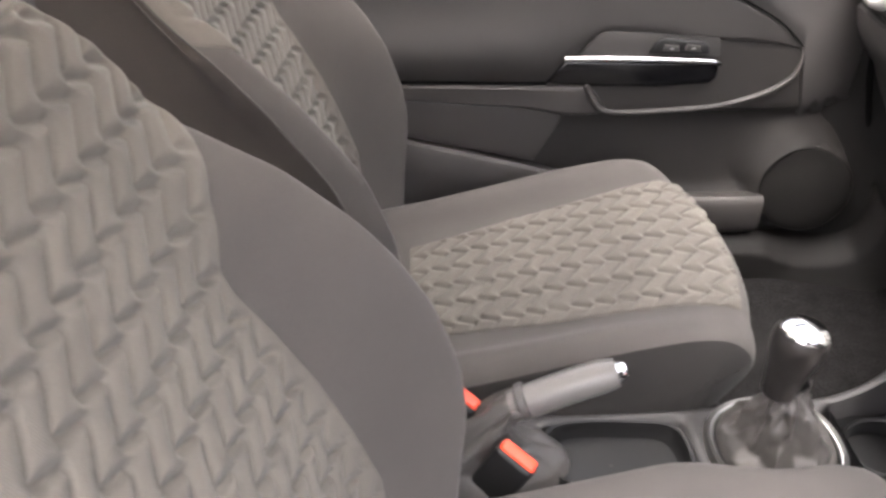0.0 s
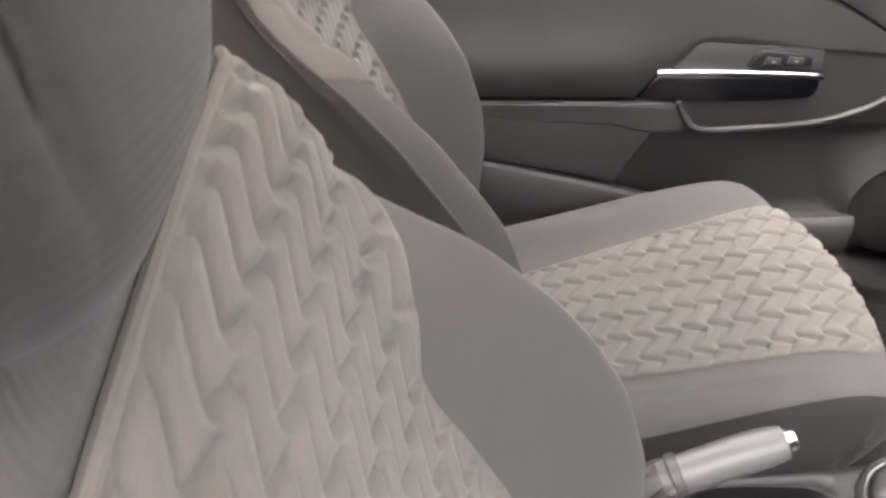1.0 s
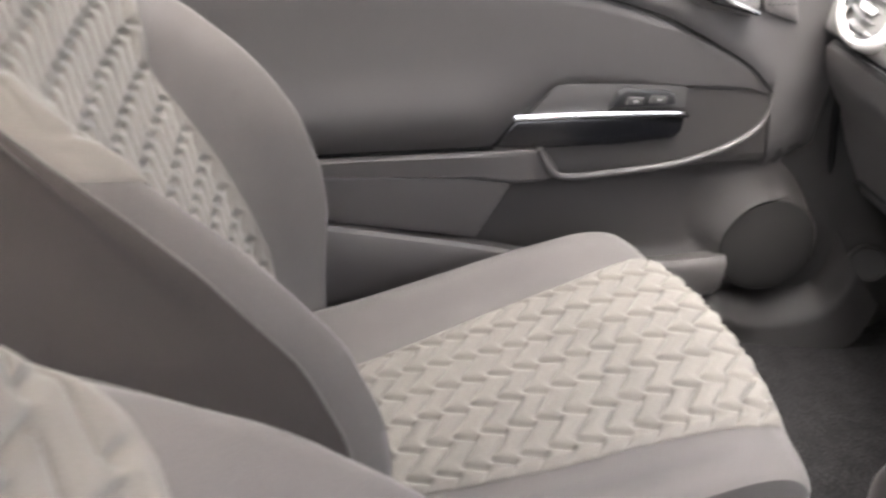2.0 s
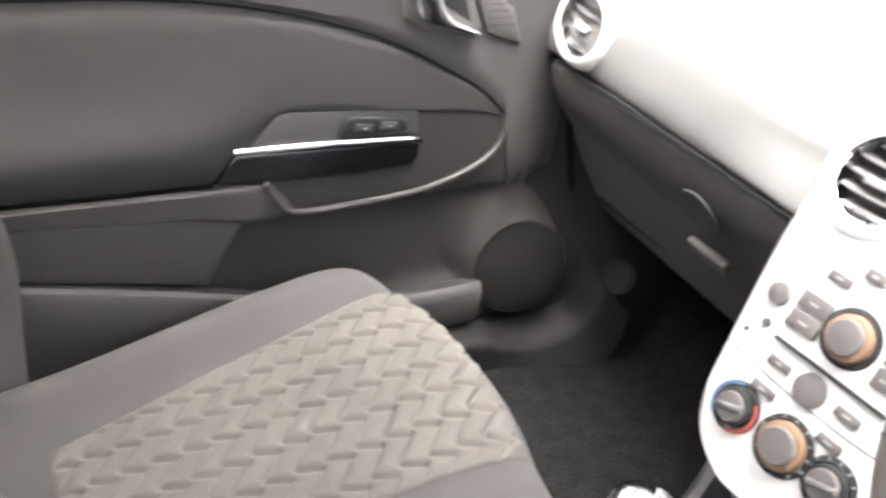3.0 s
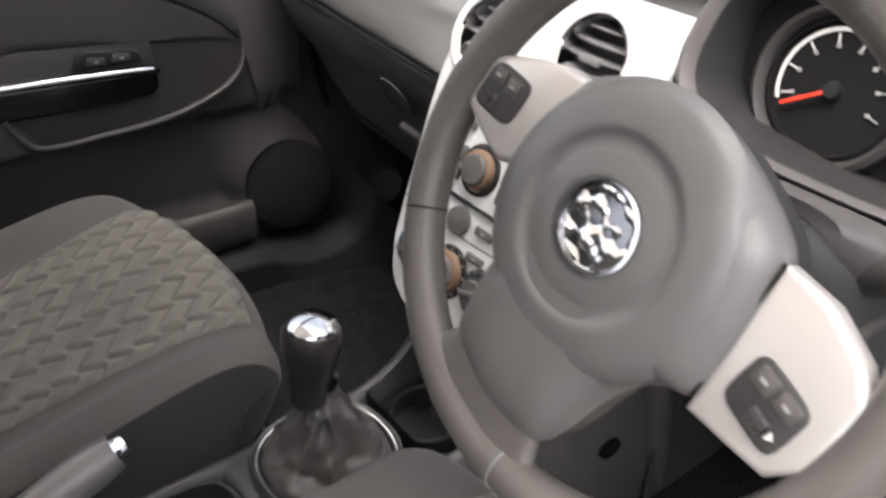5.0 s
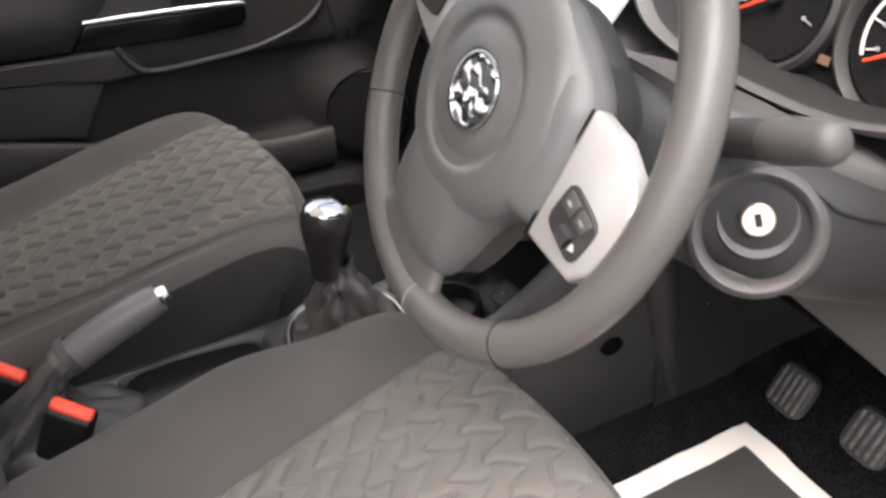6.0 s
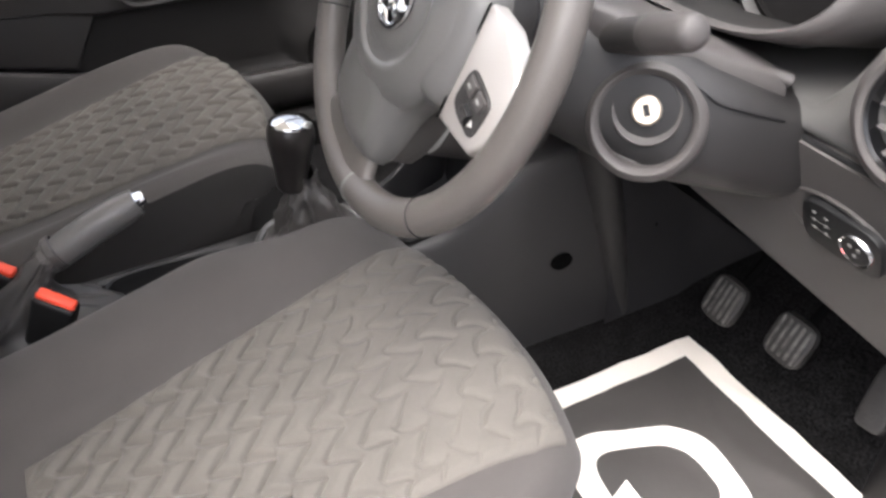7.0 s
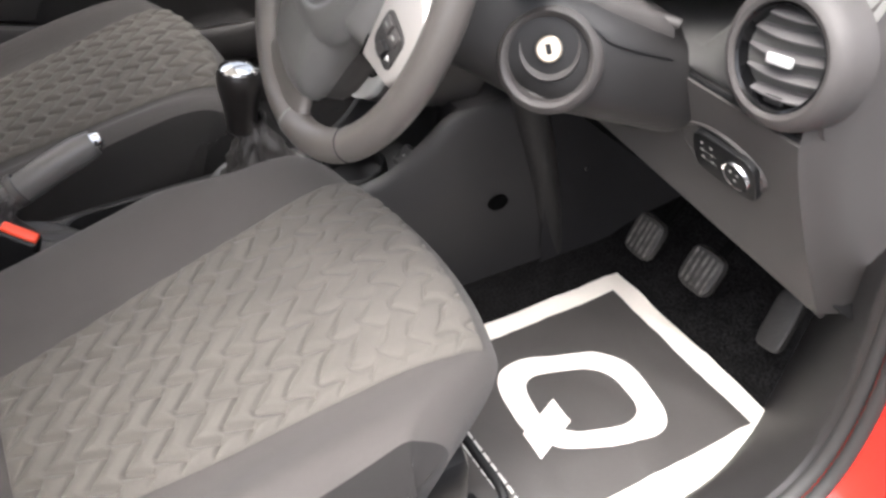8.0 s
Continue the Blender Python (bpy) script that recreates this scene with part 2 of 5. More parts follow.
def axis(origin, normal, up=(0, 0, 1)):
    """The pose whose z axis is normal and whose y axis leans to up."""
    z = Vector(normal).normalized()
    x = Vector(up).cross(z).normalized()
    y = z.cross(x)
    return Matrix.Translation(origin) @ Matrix((x, y, z)).transposed().to_4x4()


# ---------------------------------------------------------------- the shell of the car
ground = part("ground", grid([[(x, y, -0.34) for y in (-200, -3, 0, 3, 200)] for x in (-200, -3, 0, 3, 200)]), M_ASPHALT)
tagged(ground, "grey asphalt ground under the parked car", "ground", kind="structure")

# added wall, never in view; it blocks low sky light on the driver's side
wall = part("wall", box((14, 0.2, 2.6), pose(0, -6.0, 0.96), 0.02), material("rendered_wall", (0.30, 0.28, 0.26), 0.9, grain=0.6, grain_scale=60, vary=0.15, vary_scale=2))
tagged(wall, "unseen plain wall added beside the parked car", "wall", kind="structure")

body = thing("car_body", "red car body shell with pale headliner and clear windows", "car body", kind="structure")
roof_rows = [[(x, y, 1.16 - 0.05 * (y / 0.6) ** 2 - 0.03 * ((x + 0.3) / 0.9) ** 2) for y in np.linspace(-0.58, 0.58, 9)] for x in np.linspace(-1.3, 0.5, 9)]
bm = grid(roof_rows)
bmesh.ops.solidify(bm, geom=bm.faces[:], thickness=-0.03)
part("roof", bm, M_ROOF, body, "pale grey headliner under the roof")
for s, name in ((1, "left"), (-1, "right")):
    part("pillar", tube(spline([(1.22, 0.68 * s, 0.66), (0.9, 0.64 * s, 0.9), (0.5, 0.57 * s, 1.14)]), 0.035), M_DARK, body)
    part("rear_pillar", tube([(-0.52, 0.7 * s, 0.0), (-0.5, 0.68 * s, 0.66), (-0.55, 0.57 * s, 1.14)], 0.06), M_DARK, body)
    part("quarter_panel", box((1.1, 0.05, 0.95), pose(-1.1, 0.72 * s, 0.18), 0.01), M_DARK, body)
part("tailgate", box((0.05, 1.45, 0.95), pose(-1.65, 0, 0.18), 0.01), M_DARK, body)
part("hatch_frame", box((0.42, 1.2, 0.05), pose(-1.45, 0, 0.95, 0, -50, 0), 0.01), M_DARK, body)
part("bonnet", box((1.1, 1.5, 0.05), pose(1.95, 0, 0.62, 0, 8), 0.02), M_RED, body, "red painted bonnet")
part("bulkhead", box((0.04, 1.5, 1.05), pose(1.36, 0, 0.2), 0.0), M_DARK, body)
screen = part("windscreen", grid([[(1.26 - 0.76 * u + 0.05 * (1 - v * v), (0.66 - 0.11 * u) * v, 0.75 + 0.41 * u) for v in np.linspace(-1, 1, 9)] for u in np.linspace(0, 1, 6)]), M_GLASS, body, "clear windscreen glass")
screen.visible_shadow = False
side = part("side_window", grid([[(x, 0.72 - 0.13 * u, 0.68 + 0.46 * u) for x in np.linspace(-0.5, 1.0 - 0.5 * u, 5)] for u in np.linspace(0, 1, 4)]), M_GLASS, body, "clear door glass")
side.visible_shadow = False

floor = part("floor", grid([[(x, y, -0.004 + (0.0 if x < 1.0 else 0.75 * (x - 1.0)) + 0.0015 * noise.noise((x * 40, y * 40, 0))) for y in np.linspace(-0.64, 0.64, 60)] for x in np.linspace(-1.6, 1.36, 110)]), M_CARPET)
tagged(floor, "black short-pile carpet on the car floor", "carpet", kind="structure")


# ---------------------------------------------------------------- seats
def quilt(c, q, width=0.002):
    """Sewn Z-shaped stitches in rows. c: along a row, q: across the rows. Gives the depth of the broad bars, of the thin slants, and the swell between."""
    bars, slants = np.full(np.shape(c), 9.0), np.full(np.shape(c), 9.0)
    i = np.round(q / 0.0325)
    for di in (-1, 0, 1):
        u = q - 0.0325 * (i + di) + 0.0085
        c0 = c - 0.003 * (i + di)
        j = np.round((c0 - 0.018) / 0.042)
        for dj in (-1, 0, 1):
            v = c0 - 0.042 * (j + dj)
            for bar, x0, y0, x1, y1 in ((1, -0.0055, -0.003, 0.0060, 0.0195), (0, 0.0100, 0.0195, 0.0320, -0.0045)):
                ex, ey = x1 - x0, y1 - y0
                s = np.clip(((v - x0) * ex + (u - y0) * ey) / (ex * ex + ey * ey), 0, 1)
                far = np.hypot(v - x0 - s * ex, u - y0 - s * ey)
                if bar:
                    bars = np.minimum(bars, far)
                else:
                    slants = np.minimum(slants, far)
    return np.exp(-(bars / (1.9 * width)) ** 2), np.exp(-(slants / width) ** 2), 1 - np.exp(-(np.minimum(bars, slants) / 0.0085) ** 2)


# side profile of the cushion (x, z) from the back to the front lip and down
CUSHION = spline([(-0.06, 0, 0.225), (0.06, 0, 0.238), (0.2, 0, 0.268), (0.34, 0, 0.302), (0.44, 0, 0.324), (0.5, 0, 0.322), (0.532, 0, 0.288), (0.508, 0, 0.235), (0.458, 0, 0.17)], 10)
# side profile of the backrest's middle (x, z) from the lap up, over the top and down behind
BACKREST = spline([(0.0, 0, 0.2), (-0.03, 0, 0.28), (-0.074, 0, 0.43), (-0.118, 0, 0.55), (-0.150, 0, 0.62), (-0.184, 0, 0.715), (-0.222, 0, 0.825), (-0.25, 0, 0.862), (-0.29, 0, 0.865), (-0.315, 0, 0.83), (-0.29, 0, 0.7), (-0.22, 0, 0.45), (-0.13, 0, 0.16)], 10)


def along(curve, s):
    """A point and its normal at a fraction of a curve's count."""
    k = s * (len(curve) - 1)
    i = min(int(k), len(curve) - 2)
    p = curve[i].lerp(curve[i + 1], k - i)
    d = (curve[min(i + 2, len(curve) - 1)] - curve[max(i - 1, 0)]).normalized()
    return p, Vector((-d.z, 0, d.x))


def cushion_point(s, y, lift=0.0):
    """A place on the cushion's top: s from back to front, y across."""
    p, nrm = along(CUSHION, s)
    w = abs(y)
    front = smooth((s - 0.30) / 0.32)
    mid = lerp([(0, 0.19), (0.3, 0.205), (0.6, 0.215)], s)
    ridge = 0.030 * math.exp(-((w - mid) / 0.040) ** 2) * (1 - 0.8 * front) * smooth(s / 0.1)
    crown = 0.010 * (1 - (y / 0.16) ** 2) if w < 0.16 else 0.0
    drop = 0.0
    if w > 0.225:
        drop = 0.055 * min((w - 0.225) / 0.035, 1.0) ** 2.2
    off = ridge + crown - drop + lift
    bow = -0.055 * (w / 0.26) ** 2.5 * smooth((s - 0.3) / 0.4)
    return p + nrm * off + Vector((bow, y, 0))


BACK_SHIFT = 0.038   # the backrest's middle lies this far inboard of the cushion's

back_half = eased([(0.16, 0.22), (0.28, 0.255), (0.38, 0.272), (0.66, 0.275), (0.70, 0.268), (0.75, 0.244), (0.79, 0.221), (0.825, 0.187), (0.845, 0.160), (0.87, 0.13)], 0.012)
back_insert_half = eased([(0.2, 0.165), (0.36, 0.186), (0.50, 0.181), (0.60, 0.174), (0.622, 0.176), (0.634, 0.184), (0.668, 0.203), (0.70, 0.236), (0.722, 0.254), (0.75, 0.242), (0.79, 0.219), (0.825, 0.185), (0.845, 0.158)], 0.004)
wing_size = eased([(0.16, 0.03), (0.26, 0.075), (0.36, 0.116), (0.42, 0.127), (0.50, 0.128), (0.55, 0.118), (0.60, 0.102), (0.65, 0.070), (0.69, 0.030), (0.72, 0.004), (0.74, 0.0), (0.9, 0.0)], 0.012)


def back_point(s, v, lift=0.0, real=None, raised=0.0):
    """A place on the backrest: s from the lap over the top and down behind, v from -1 to 1 across (or real: metres across).
    raised: how far the bolster on the near side of the cushion sits higher."""
    p, nrm = along(BACKREST, s)
    nrm = -nrm
    half = back_half(p.z)
    y = v * half if real is None else real
    w = abs(y)
    front = 1 - smooth((s - 0.485) / 0.09)
    grow = wing_size(p.z - (raised if y < 0 else 0.0))
    peak = half - 0.018
    k = min(max((w - 0.160) / max(peak - 0.160, 0.02), 0.0), 1.0)
    wing = grow * (0.35 * smooth(k) + 0.65 * k ** 1.25) * front
    edge = min(max(w - peak + 0.008, 0) / (half - peak + 0.008), 1.0)
    roll = -(0.018 + 0.30 * grow) * edge ** 2.3 * front
    hollow = -0.008 * (1 - (w / 0.16) ** 2) * front if w < 0.16 else 0.0
    fwd = Vector((1, 0, 0.15)).normalized()
    return p + fwd * (wing + roll) + nrm * (hollow + lift) * (1 if front > 0.5 else 0.3) + Vector((0, y + BACK_SHIFT, 0))


def seat(where, worn):
    label = "front car seat in grey cloth with quilted beige-grey inserts"
    st = thing("car_seat", ("driver's " if worn else "passenger's ") + label, "car seat", "front seats")
    # cushion body: top skin, then sides tucked under
    rows, sides = [], []
    for s in np.linspace(0, 1, 70):
        row = [cushion_point(s, y) for y in np.linspace(-0.262, 0.262, 90)]
        if worn:
            for q in row:
                q.y += 0.048 * smooth((q.y - 0.165) / 0.06) * (1 - 0.75 * smooth((q.x - 0.26) / 0.14))
                q.x -= 0.078 * smooth((-q.y - 0.155) / 0.085) * smooth((s - 0.3) / 0.35)
        low_l, low_r = row[0].copy(), row[-1].copy()
        for q, sg in ((low_l, -1), (low_r, 1)):
            q.z = min(0.185, q.z - 0.02)
            q.y = 0.240 * sg + (0.035 if worn and sg > 0 else 0.0)
            q.x = min(q.x, 0.41)
        mid_l, mid_r = row[0].lerp(low_l, 0.35) + Vector((0, -0.006, 0)), row[-1].lerp(low_r, 0.35) + Vector((0, 0.006, 0))
        rows.append(row[5:-5])
        sides.append(([low_l, low_l.lerp(mid_l, 0.5), mid_l] + row[:6], (row[-6:] + [mid_r, low_r.lerp(mid_r, 0.5), low_r])[::-1]))
    part("cushion", grid(rows), M_CLOTH, st, "plain grey cloth seat cushion with side bolsters", 60)
    # both sides carry their shade in a darker cloth colour
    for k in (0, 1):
        part("cushion_side", grid([r[k] for r in sides]), M_SIDESHADE, st, "cloth cushion side, darkened to stand in for shade", 60)
    nu, nv = 400, 340
    S, V = np.meshgrid(np.linspace(0.12, 0.655, nu), np.linspace(-1, 1, nv), indexing="ij")
    H = np.interp(S, [0.12, 0.28, 0.42, 0.56, 0.655], [0.108, 0.134, 0.148, 0.161, 0.160])
    Y = V * H
    walked = np.r_[0, np.cumsum([(q - r).length for q, r in zip(CUSHION[1:], CUSHION)])]
    arc = np.interp(S, np.linspace(0, 1, len(CUSHION)), walked)
    edge = np.minimum(np.minimum((H - np.abs(Y)) / 0.010, (S - 0.12) / 0.02), (0.655 - S) / 0.012).clip(0, 1)
    fade = np.clip((0.46 - S) / 0.16, 0, 1) if worn else np.ones_like(S)
    wave = (1 - fade) * 0.0035
    bars, slants, puff = quilt(-Y + wave * np.sin(arc * 150), arc + wave * np.sin(Y * 170), 0.0020 if worn else 0.0019)
    if worn:
        deep = np.maximum(bars * (0.32 + 0.58 * fade), slants * (0.42 + 0.62 * fade))
    else:
        deep = 0.85 * np.maximum(bars, 0.65 * slants)
        puff = 0.75 * puff
    lift = 0.0008 + 0.0068 * np.sqrt(edge) + edge * ((0.0034 if worn else 0.0028) * puff * (0.3 + 0.7 * fade) - (0.0058 if worn else 0.0062) * deep)
    part("cushion_insert", grid([[cushion_point(S[a, b], Y[a, b], lift[a, b]) for b in range(nv)] for a in range(nu)]), M_INSERT, st, "quilted beige-grey cloth insert with sewn zigzag pattern", 80)
    # backrest
    up = 0.0 if worn else 0.052
    part("backrest", grid([[back_point(s, v, raised=up) for v in np.linspace(-0.985, 0.985, 125)] for s in np.linspace(0, 1, 170)]), M_CLOTH, st, "plain grey cloth backrest with deep side bolsters", 60)
    for sg in (-1, 1):
        strip = []
        for s in np.linspace(0, 0.58, 48):
            a, b = back_point(s, sg, raised=up), back_point(1 - 0.69 * s, sg)
            strip.append([back_point(s, 0.985 * sg, raised=up), a, a.lerp(b, 0.12) + Vector((0, 0.006 * sg, 0)), a.lerp(b, 0.33) + Vector((0, 0.009 * sg, 0)), a.lerp(b, 0.66) + Vector((0, 0.009 * sg, 0)), b, back_point(1 - 0.69 * s, 0.985 * sg)])
        # the passenger's inboard side is painted darker for the shade there
        part("side_panel", grid(strip), M_BACKSHADE if sg < 0 and not worn else M_CLOTH, st, "cloth side of the backrest", 60)
        part("side_piping", tube([r[0] for r in strip], 0.0014, 8), M_CLOTH, st)
    nu, nv = 620, 300
    s0, s1 = 0.055, 0.514
    pts, arc, last = [], 0.0, None
    for a, s in enumerate(np.linspace(s0, s1, nu)):
        p, _ = along(BACKREST, s)
        arc += (p - last).length if last else 0.0
        last = p
        h = min(back_insert_half(p.z), back_half(p.z) - 0.004)
        ys = np.linspace(-h, h, nv)
        coarse = np.linspace(-h, h, 31)
        skin = [back_point(s, 0, 0, y, up) for y in coarse]
        run = np.r_[0, np.cumsum([(q - r).length for q, r in zip(skin[1:], skin)])]
        run = np.interp(ys, coarse, run - run[-1] / 2)
        bars, slants, puff = quilt(np.full(nv, -arc), run, 0.0022)
        e = np.minimum(np.minimum((h - np.abs(ys)) / 0.016, (s - s0) / 0.01), (s1 - s) / 0.010).clip(0, 1)
        lf = 0.0008 + 0.0062 * np.sqrt(e) + e * ((0.0022 if worn else 0.0018) * puff - (0.0050 if worn else 0.0034) * np.maximum(bars, 0.75 * slants))
        pts.append([back_point(s, 0, lf[b], ys[b], up) for b in range(nv)])
    part("back_insert", grid(pts), M_INSERT, st, "quilted beige-grey cloth backrest insert", 80)
    part("insert_piping", tube([q + Vector((0.001, 0, 0.002)) for q in pts[-1][::6]], 0.0032, 8), M_INSERT, st, "sewn edge above the insert")
    # headrest on two posts
    rings, seams = [], ([], [])
    for z, hx, hy, cx, up in ((0.886, 0.030, 0.080, -0.2625, 1.0), (0.8885, 0.046, 0.096, -0.2625, 1.0), (0.894, 0.0555, 0.106, -0.2625, 1.0), (0.903, 0.0605, 0.112, -0.263, 0.95), (0.916, 0.0630, 0.117, -0.264, 0.85), (0.94, 0.0645, 0.121, -0.267, 0.5), (0.98, 0.065, 0.126, -0.275, 0.1), (1.03, 0.057, 0.126, -0.288, 0), (1.065, 0.042, 0.113, -0.298, 0), (1.078, 0.02, 0.09, -0.302, 0)):
        ws = 0.066 + 0.8 * max(0.94 - z, 0)
        ring = []
        for x, y in oval(hx, hy, 120, 3.0):
            dent = 0.004 * math.exp(-((abs(y) - ws) / 0.0035) ** 2) * smooth((x / hx - 0.2) / 0.3)
            ring.append((cx - 0.007 + x - dent, y + BACK_SHIFT, z - 0.017 + 0.017 * up * abs(y / 0.09) ** 3.2))
        rings.append(ring)
        for k, sg in ((0, -1), (1, 1)):
            f = min(ws / hy, 0.97)
            seams[k].append((cx - 0.007 + hx * (1 - f ** 3) ** (1 / 3) - 0.0038, sg * f * hy + BACK_SHIFT, z - 0.017 + 0.017 * up * abs(f * hy / 0.09) ** 3.2))
    part("headrest", loft(rings), M_HEAD, st, "ribbed grey cloth headrest", 60)
    for k in (0, 1):
        part("headrest_seam", tube(spline(seams[k][2:], 4), 0.0010, 6), M_SIDESHADE, st)
    for y in (-0.06, 0.06):
        part("headrest_post", tube([(-0.285, y + BACK_SHIFT, 0.80), (-0.287, y + BACK_SHIFT, 0.90)], 0.006), M_SATIN, st)
    # base, rails and side trim
    part("seat_base", box((0.44, 0.40, 0.12), pose(0.25, 0, 0.15), 0.02), M_BLACK, st, "black seat base under the cushion")
    for y in (-0.17, 0.17):
        part("rail", box((0.52, 0.04, 0.05), pose(0.24, y, 0.045), 0.006), M_BLACK, st)
        part("riser", box((0.06, 0.03, 0.10), pose(0.42, y, 0.10), 0.006), M_BLACK, st)
        part("riser", box((0.06, 0.03, 0.10), pose(0.06, y, 0.10), 0.006), M_BLACK, st)
    part("slide_bar", tube(spline([(0.42, -0.19, 0.07), (0.50, -0.19, 0.075), (0.522, -0.18, 0.085), (0.522, -0.1, 0.088), (0.522, 0.1, 0.088), (0.522, 0.18, 0.085), (0.50, 0.19, 0.075), (0.42, 0.19, 0.07)], 4), 0.006, 10), M_BLACK, st, "black seat slide bar")
    part("side_trim", box((0.44, 0.022, 0.10), pose(0.23, -0.258, 0.17), 0.01, 3), M_DARK, st, "dark plastic seat side trim")
    st.location = where
    return st


seat((0, -0.365, 0), True)
seat((-0.045, 0.348, -0.04), False)


# ---------------------------------------------------------------- passenger door
door = thing("door_1", "closed passenger door panel in dark grey moulded plastic", "car door", kind="structure")


def door_y(x, z):
    """How far out the door's skin lies."""
    y = 0.665 + 0.02 * smooth((z - 0.45) / 0.2) + 0.012 * smooth((0.2 - z) / 0.1)
    y += 0.022 * smooth((0.345 - z) / 0.02) * smooth((z - 0.15) / 0.03)
    y += 0.024 * smooth((x - 0.69) / 0.13) * smooth((0.62 - z) / 0.12)
    y -= 0.013 * math.exp(-((z - 0.450) / 0.045) ** 2) * (1 - smooth((x - 0.2) / 0.12))
    return y


def door_sheet(outline_low, outline_high, x0, x1, lift, nx=40, nz=14, depth=0.02):
    """A panel on the door between two lines z(x), with its rim turned outwards."""
    pts = []
    for u in np.linspace(0, 1, nx):
        x = x0 + (x1 - x0) * u
        a, b = lerp(outline_low, x), lerp(outline_high, x)
        row = [(x, door_y(x, a) + depth, a)]
        for v in np.linspace(0, 1, nz):
            z = a + (b - a) * v
            e = min(v, 1 - v, u * 3, (1 - u) * 3) * abs(b - a) / 0.006
            row.append((x, door_y(x, z) - lift * min(1, math.sqrt(max(e, 0))), z))
        row.append((x, door_y(x, b) + depth, b))
        pts.append(row)
    return grid(pts)


# the full backing skin, its colour darkened for the shade under the armrest
part("door_skin", grid([[(x, door_y(x, z), z) for z in np.linspace(-0.03, 0.70, 56)] for x in np.linspace(-0.62, 0.90, 96)]), M_DOORSHADE, door, "grey grained door panel, darkened for shade under the armrest")
CURVE = [(-0.6, 0.645), (0.04, 0.64), (0.16, 0.639), (0.273, 0.630), (0.39, 0.608), (0.496, 0.575), (0.58, 0.535), (0.64, 0.502), (0.685, 0.462), (0.70, 0.45)]
part("upper_trim", door_sheet(CURVE[:-1] + [(0.696, 0.40), (0.706, 0.34), (0.722, 0.28), (0.75, 0.235), (0.80, 0.20)], [(-0.6, 0.72), (0.83, 0.70)], -0.6, 0.815, 0.006, 110), M_UPPER, door, "grey upper door trim sweeping down to the front")
part("door_insert", door_sheet([(-0.6, 0.41), (0.25, 0.40), (0.30, 0.455), (0.34, 0.487), (0.66, 0.462), (0.69, 0.45)], [(x, z - 0.004) for x, z in CURVE], -0.6, 0.683, 0.006), M_DOORCLOTH, door, "darker grey cloth-grained door insert")
part("armrest_band", door_sheet([(-0.6, 0.37), (0.0, 0.372), (0.22, 0.352), (0.288, 0.335), (0.36, 0.333)], [(-0.6, 0.405), (0.0, 0.406), (0.25, 0.399), (0.325, 0.397), (0.36, 0.35)], -0.6, 0.36, 0.014), M_DOOR, door, "grey armrest band")
xz0 = Matrix(((1, 0, 0, 0), (0, 0, -1, 0.69), (0, 1, 0, 0), (0, 0, 0, 1)))
# near-black bar that paints the shadow of the overhanging trim
part("trim_shadow", tube([Vector((x, door_y(x, z) - 0.005, z - 0.003)) for x, z in [(p.x, p.z) for p in spline([(x, 0, z) for x, z in CURVE[:-1]], 6)]], 0.0017, 8), M_HOLESHADE, door, "dark line standing in for the shadow below the upper trim")
part("band_groove", tube([Vector((x, door_y(x, z) - 0.004, z)) for x, z in [(p.x, p.z) for p in spline([(-0.6, 0, 0.408), (-0.2, 0, 0.408), (0.0, 0, 0.407), (0.25, 0, 0.3995)], 8)]], 0.0030, 8), M_HOLESHADE, door, "dark groove above the armrest band")
lip = spline([(0.318, 0.652, 0.397), (0.333, 0.652, 0.370), (0.362, 0.652, 0.347), (0.45, 0.652, 0.347), (0.552, 0.653, 0.354), (0.63, 0.655, 0.374), (0.672, 0.657, 0.398), (0.688, 0.659, 0.425), (0.690, 0.663, 0.455)], 8)
part("pocket_lip", tube(lip, [0.0052] * 48 + [0.005 - 0.00022 * k for k in range(len(lip) - 48)], 10), M_DOOR, door, "rounded rim below the door pull")
part("insert_joint", tube(spline([(0.690, 0.667, 0.455), (0.66, 0.667, 0.463), (0.5, 0.667, 0.475), (0.36, 0.667, 0.488)], 8), 0.0016, 6), M_BLACK, door, "thin dark joint in the door insert")
part("pocket_floor", plate([(0.325, 0.395), (0.340, 0.368), (0.365, 0.352), (0.45, 0.352), (0.552, 0.359), (0.625, 0.378), (0.665, 0.401), (0.68, 0.425), (0.682, 0.450), (0.55, 0.460), (0.55, 0.395)], 0.021, xz0, 0.002), M_DOOR, door, "recess below the door pull")
xz = Matrix(((1, 0, 0, 0), (0, 0, -1, 0.69), (0, 1, 0, 0), (0, 0, 0, 1)))
part("lower_panel", plate([(-0.2, 0.372), (-0.2, 0.35), (-0.01, 0.303), (0.238, 0.246), (0.288, 0.338), (0.24, 0.354), (0.0, 0.372)], 0.03, xz, 0.005, 3), M_DOOR, door, "grey panel above the map pocket")
ledge = [(-0.6, 0.645, 0.45), (-0.01, 0.645, 0.30), (0.236, 0.645, 0.236), (0.4, 0.645, 0.187), (0.54, 0.642, 0.166), (0.68, 0.642, 0.163)]
lines = spline(ledge, 8)
part("pocket_front", grid([[p + Vector((0, 0.03, 0.0)), p + Vector((0, 0.006, 0.004)), p, p + Vector((0, -0.004, -0.012)), p + Vector((0, -0.002, -0.06)), (p.x, 0.655, 0.08), (p.x, 0.69, 0.06)] for p in lines]), M_DOOR, door, "grey front wall of the map pocket")
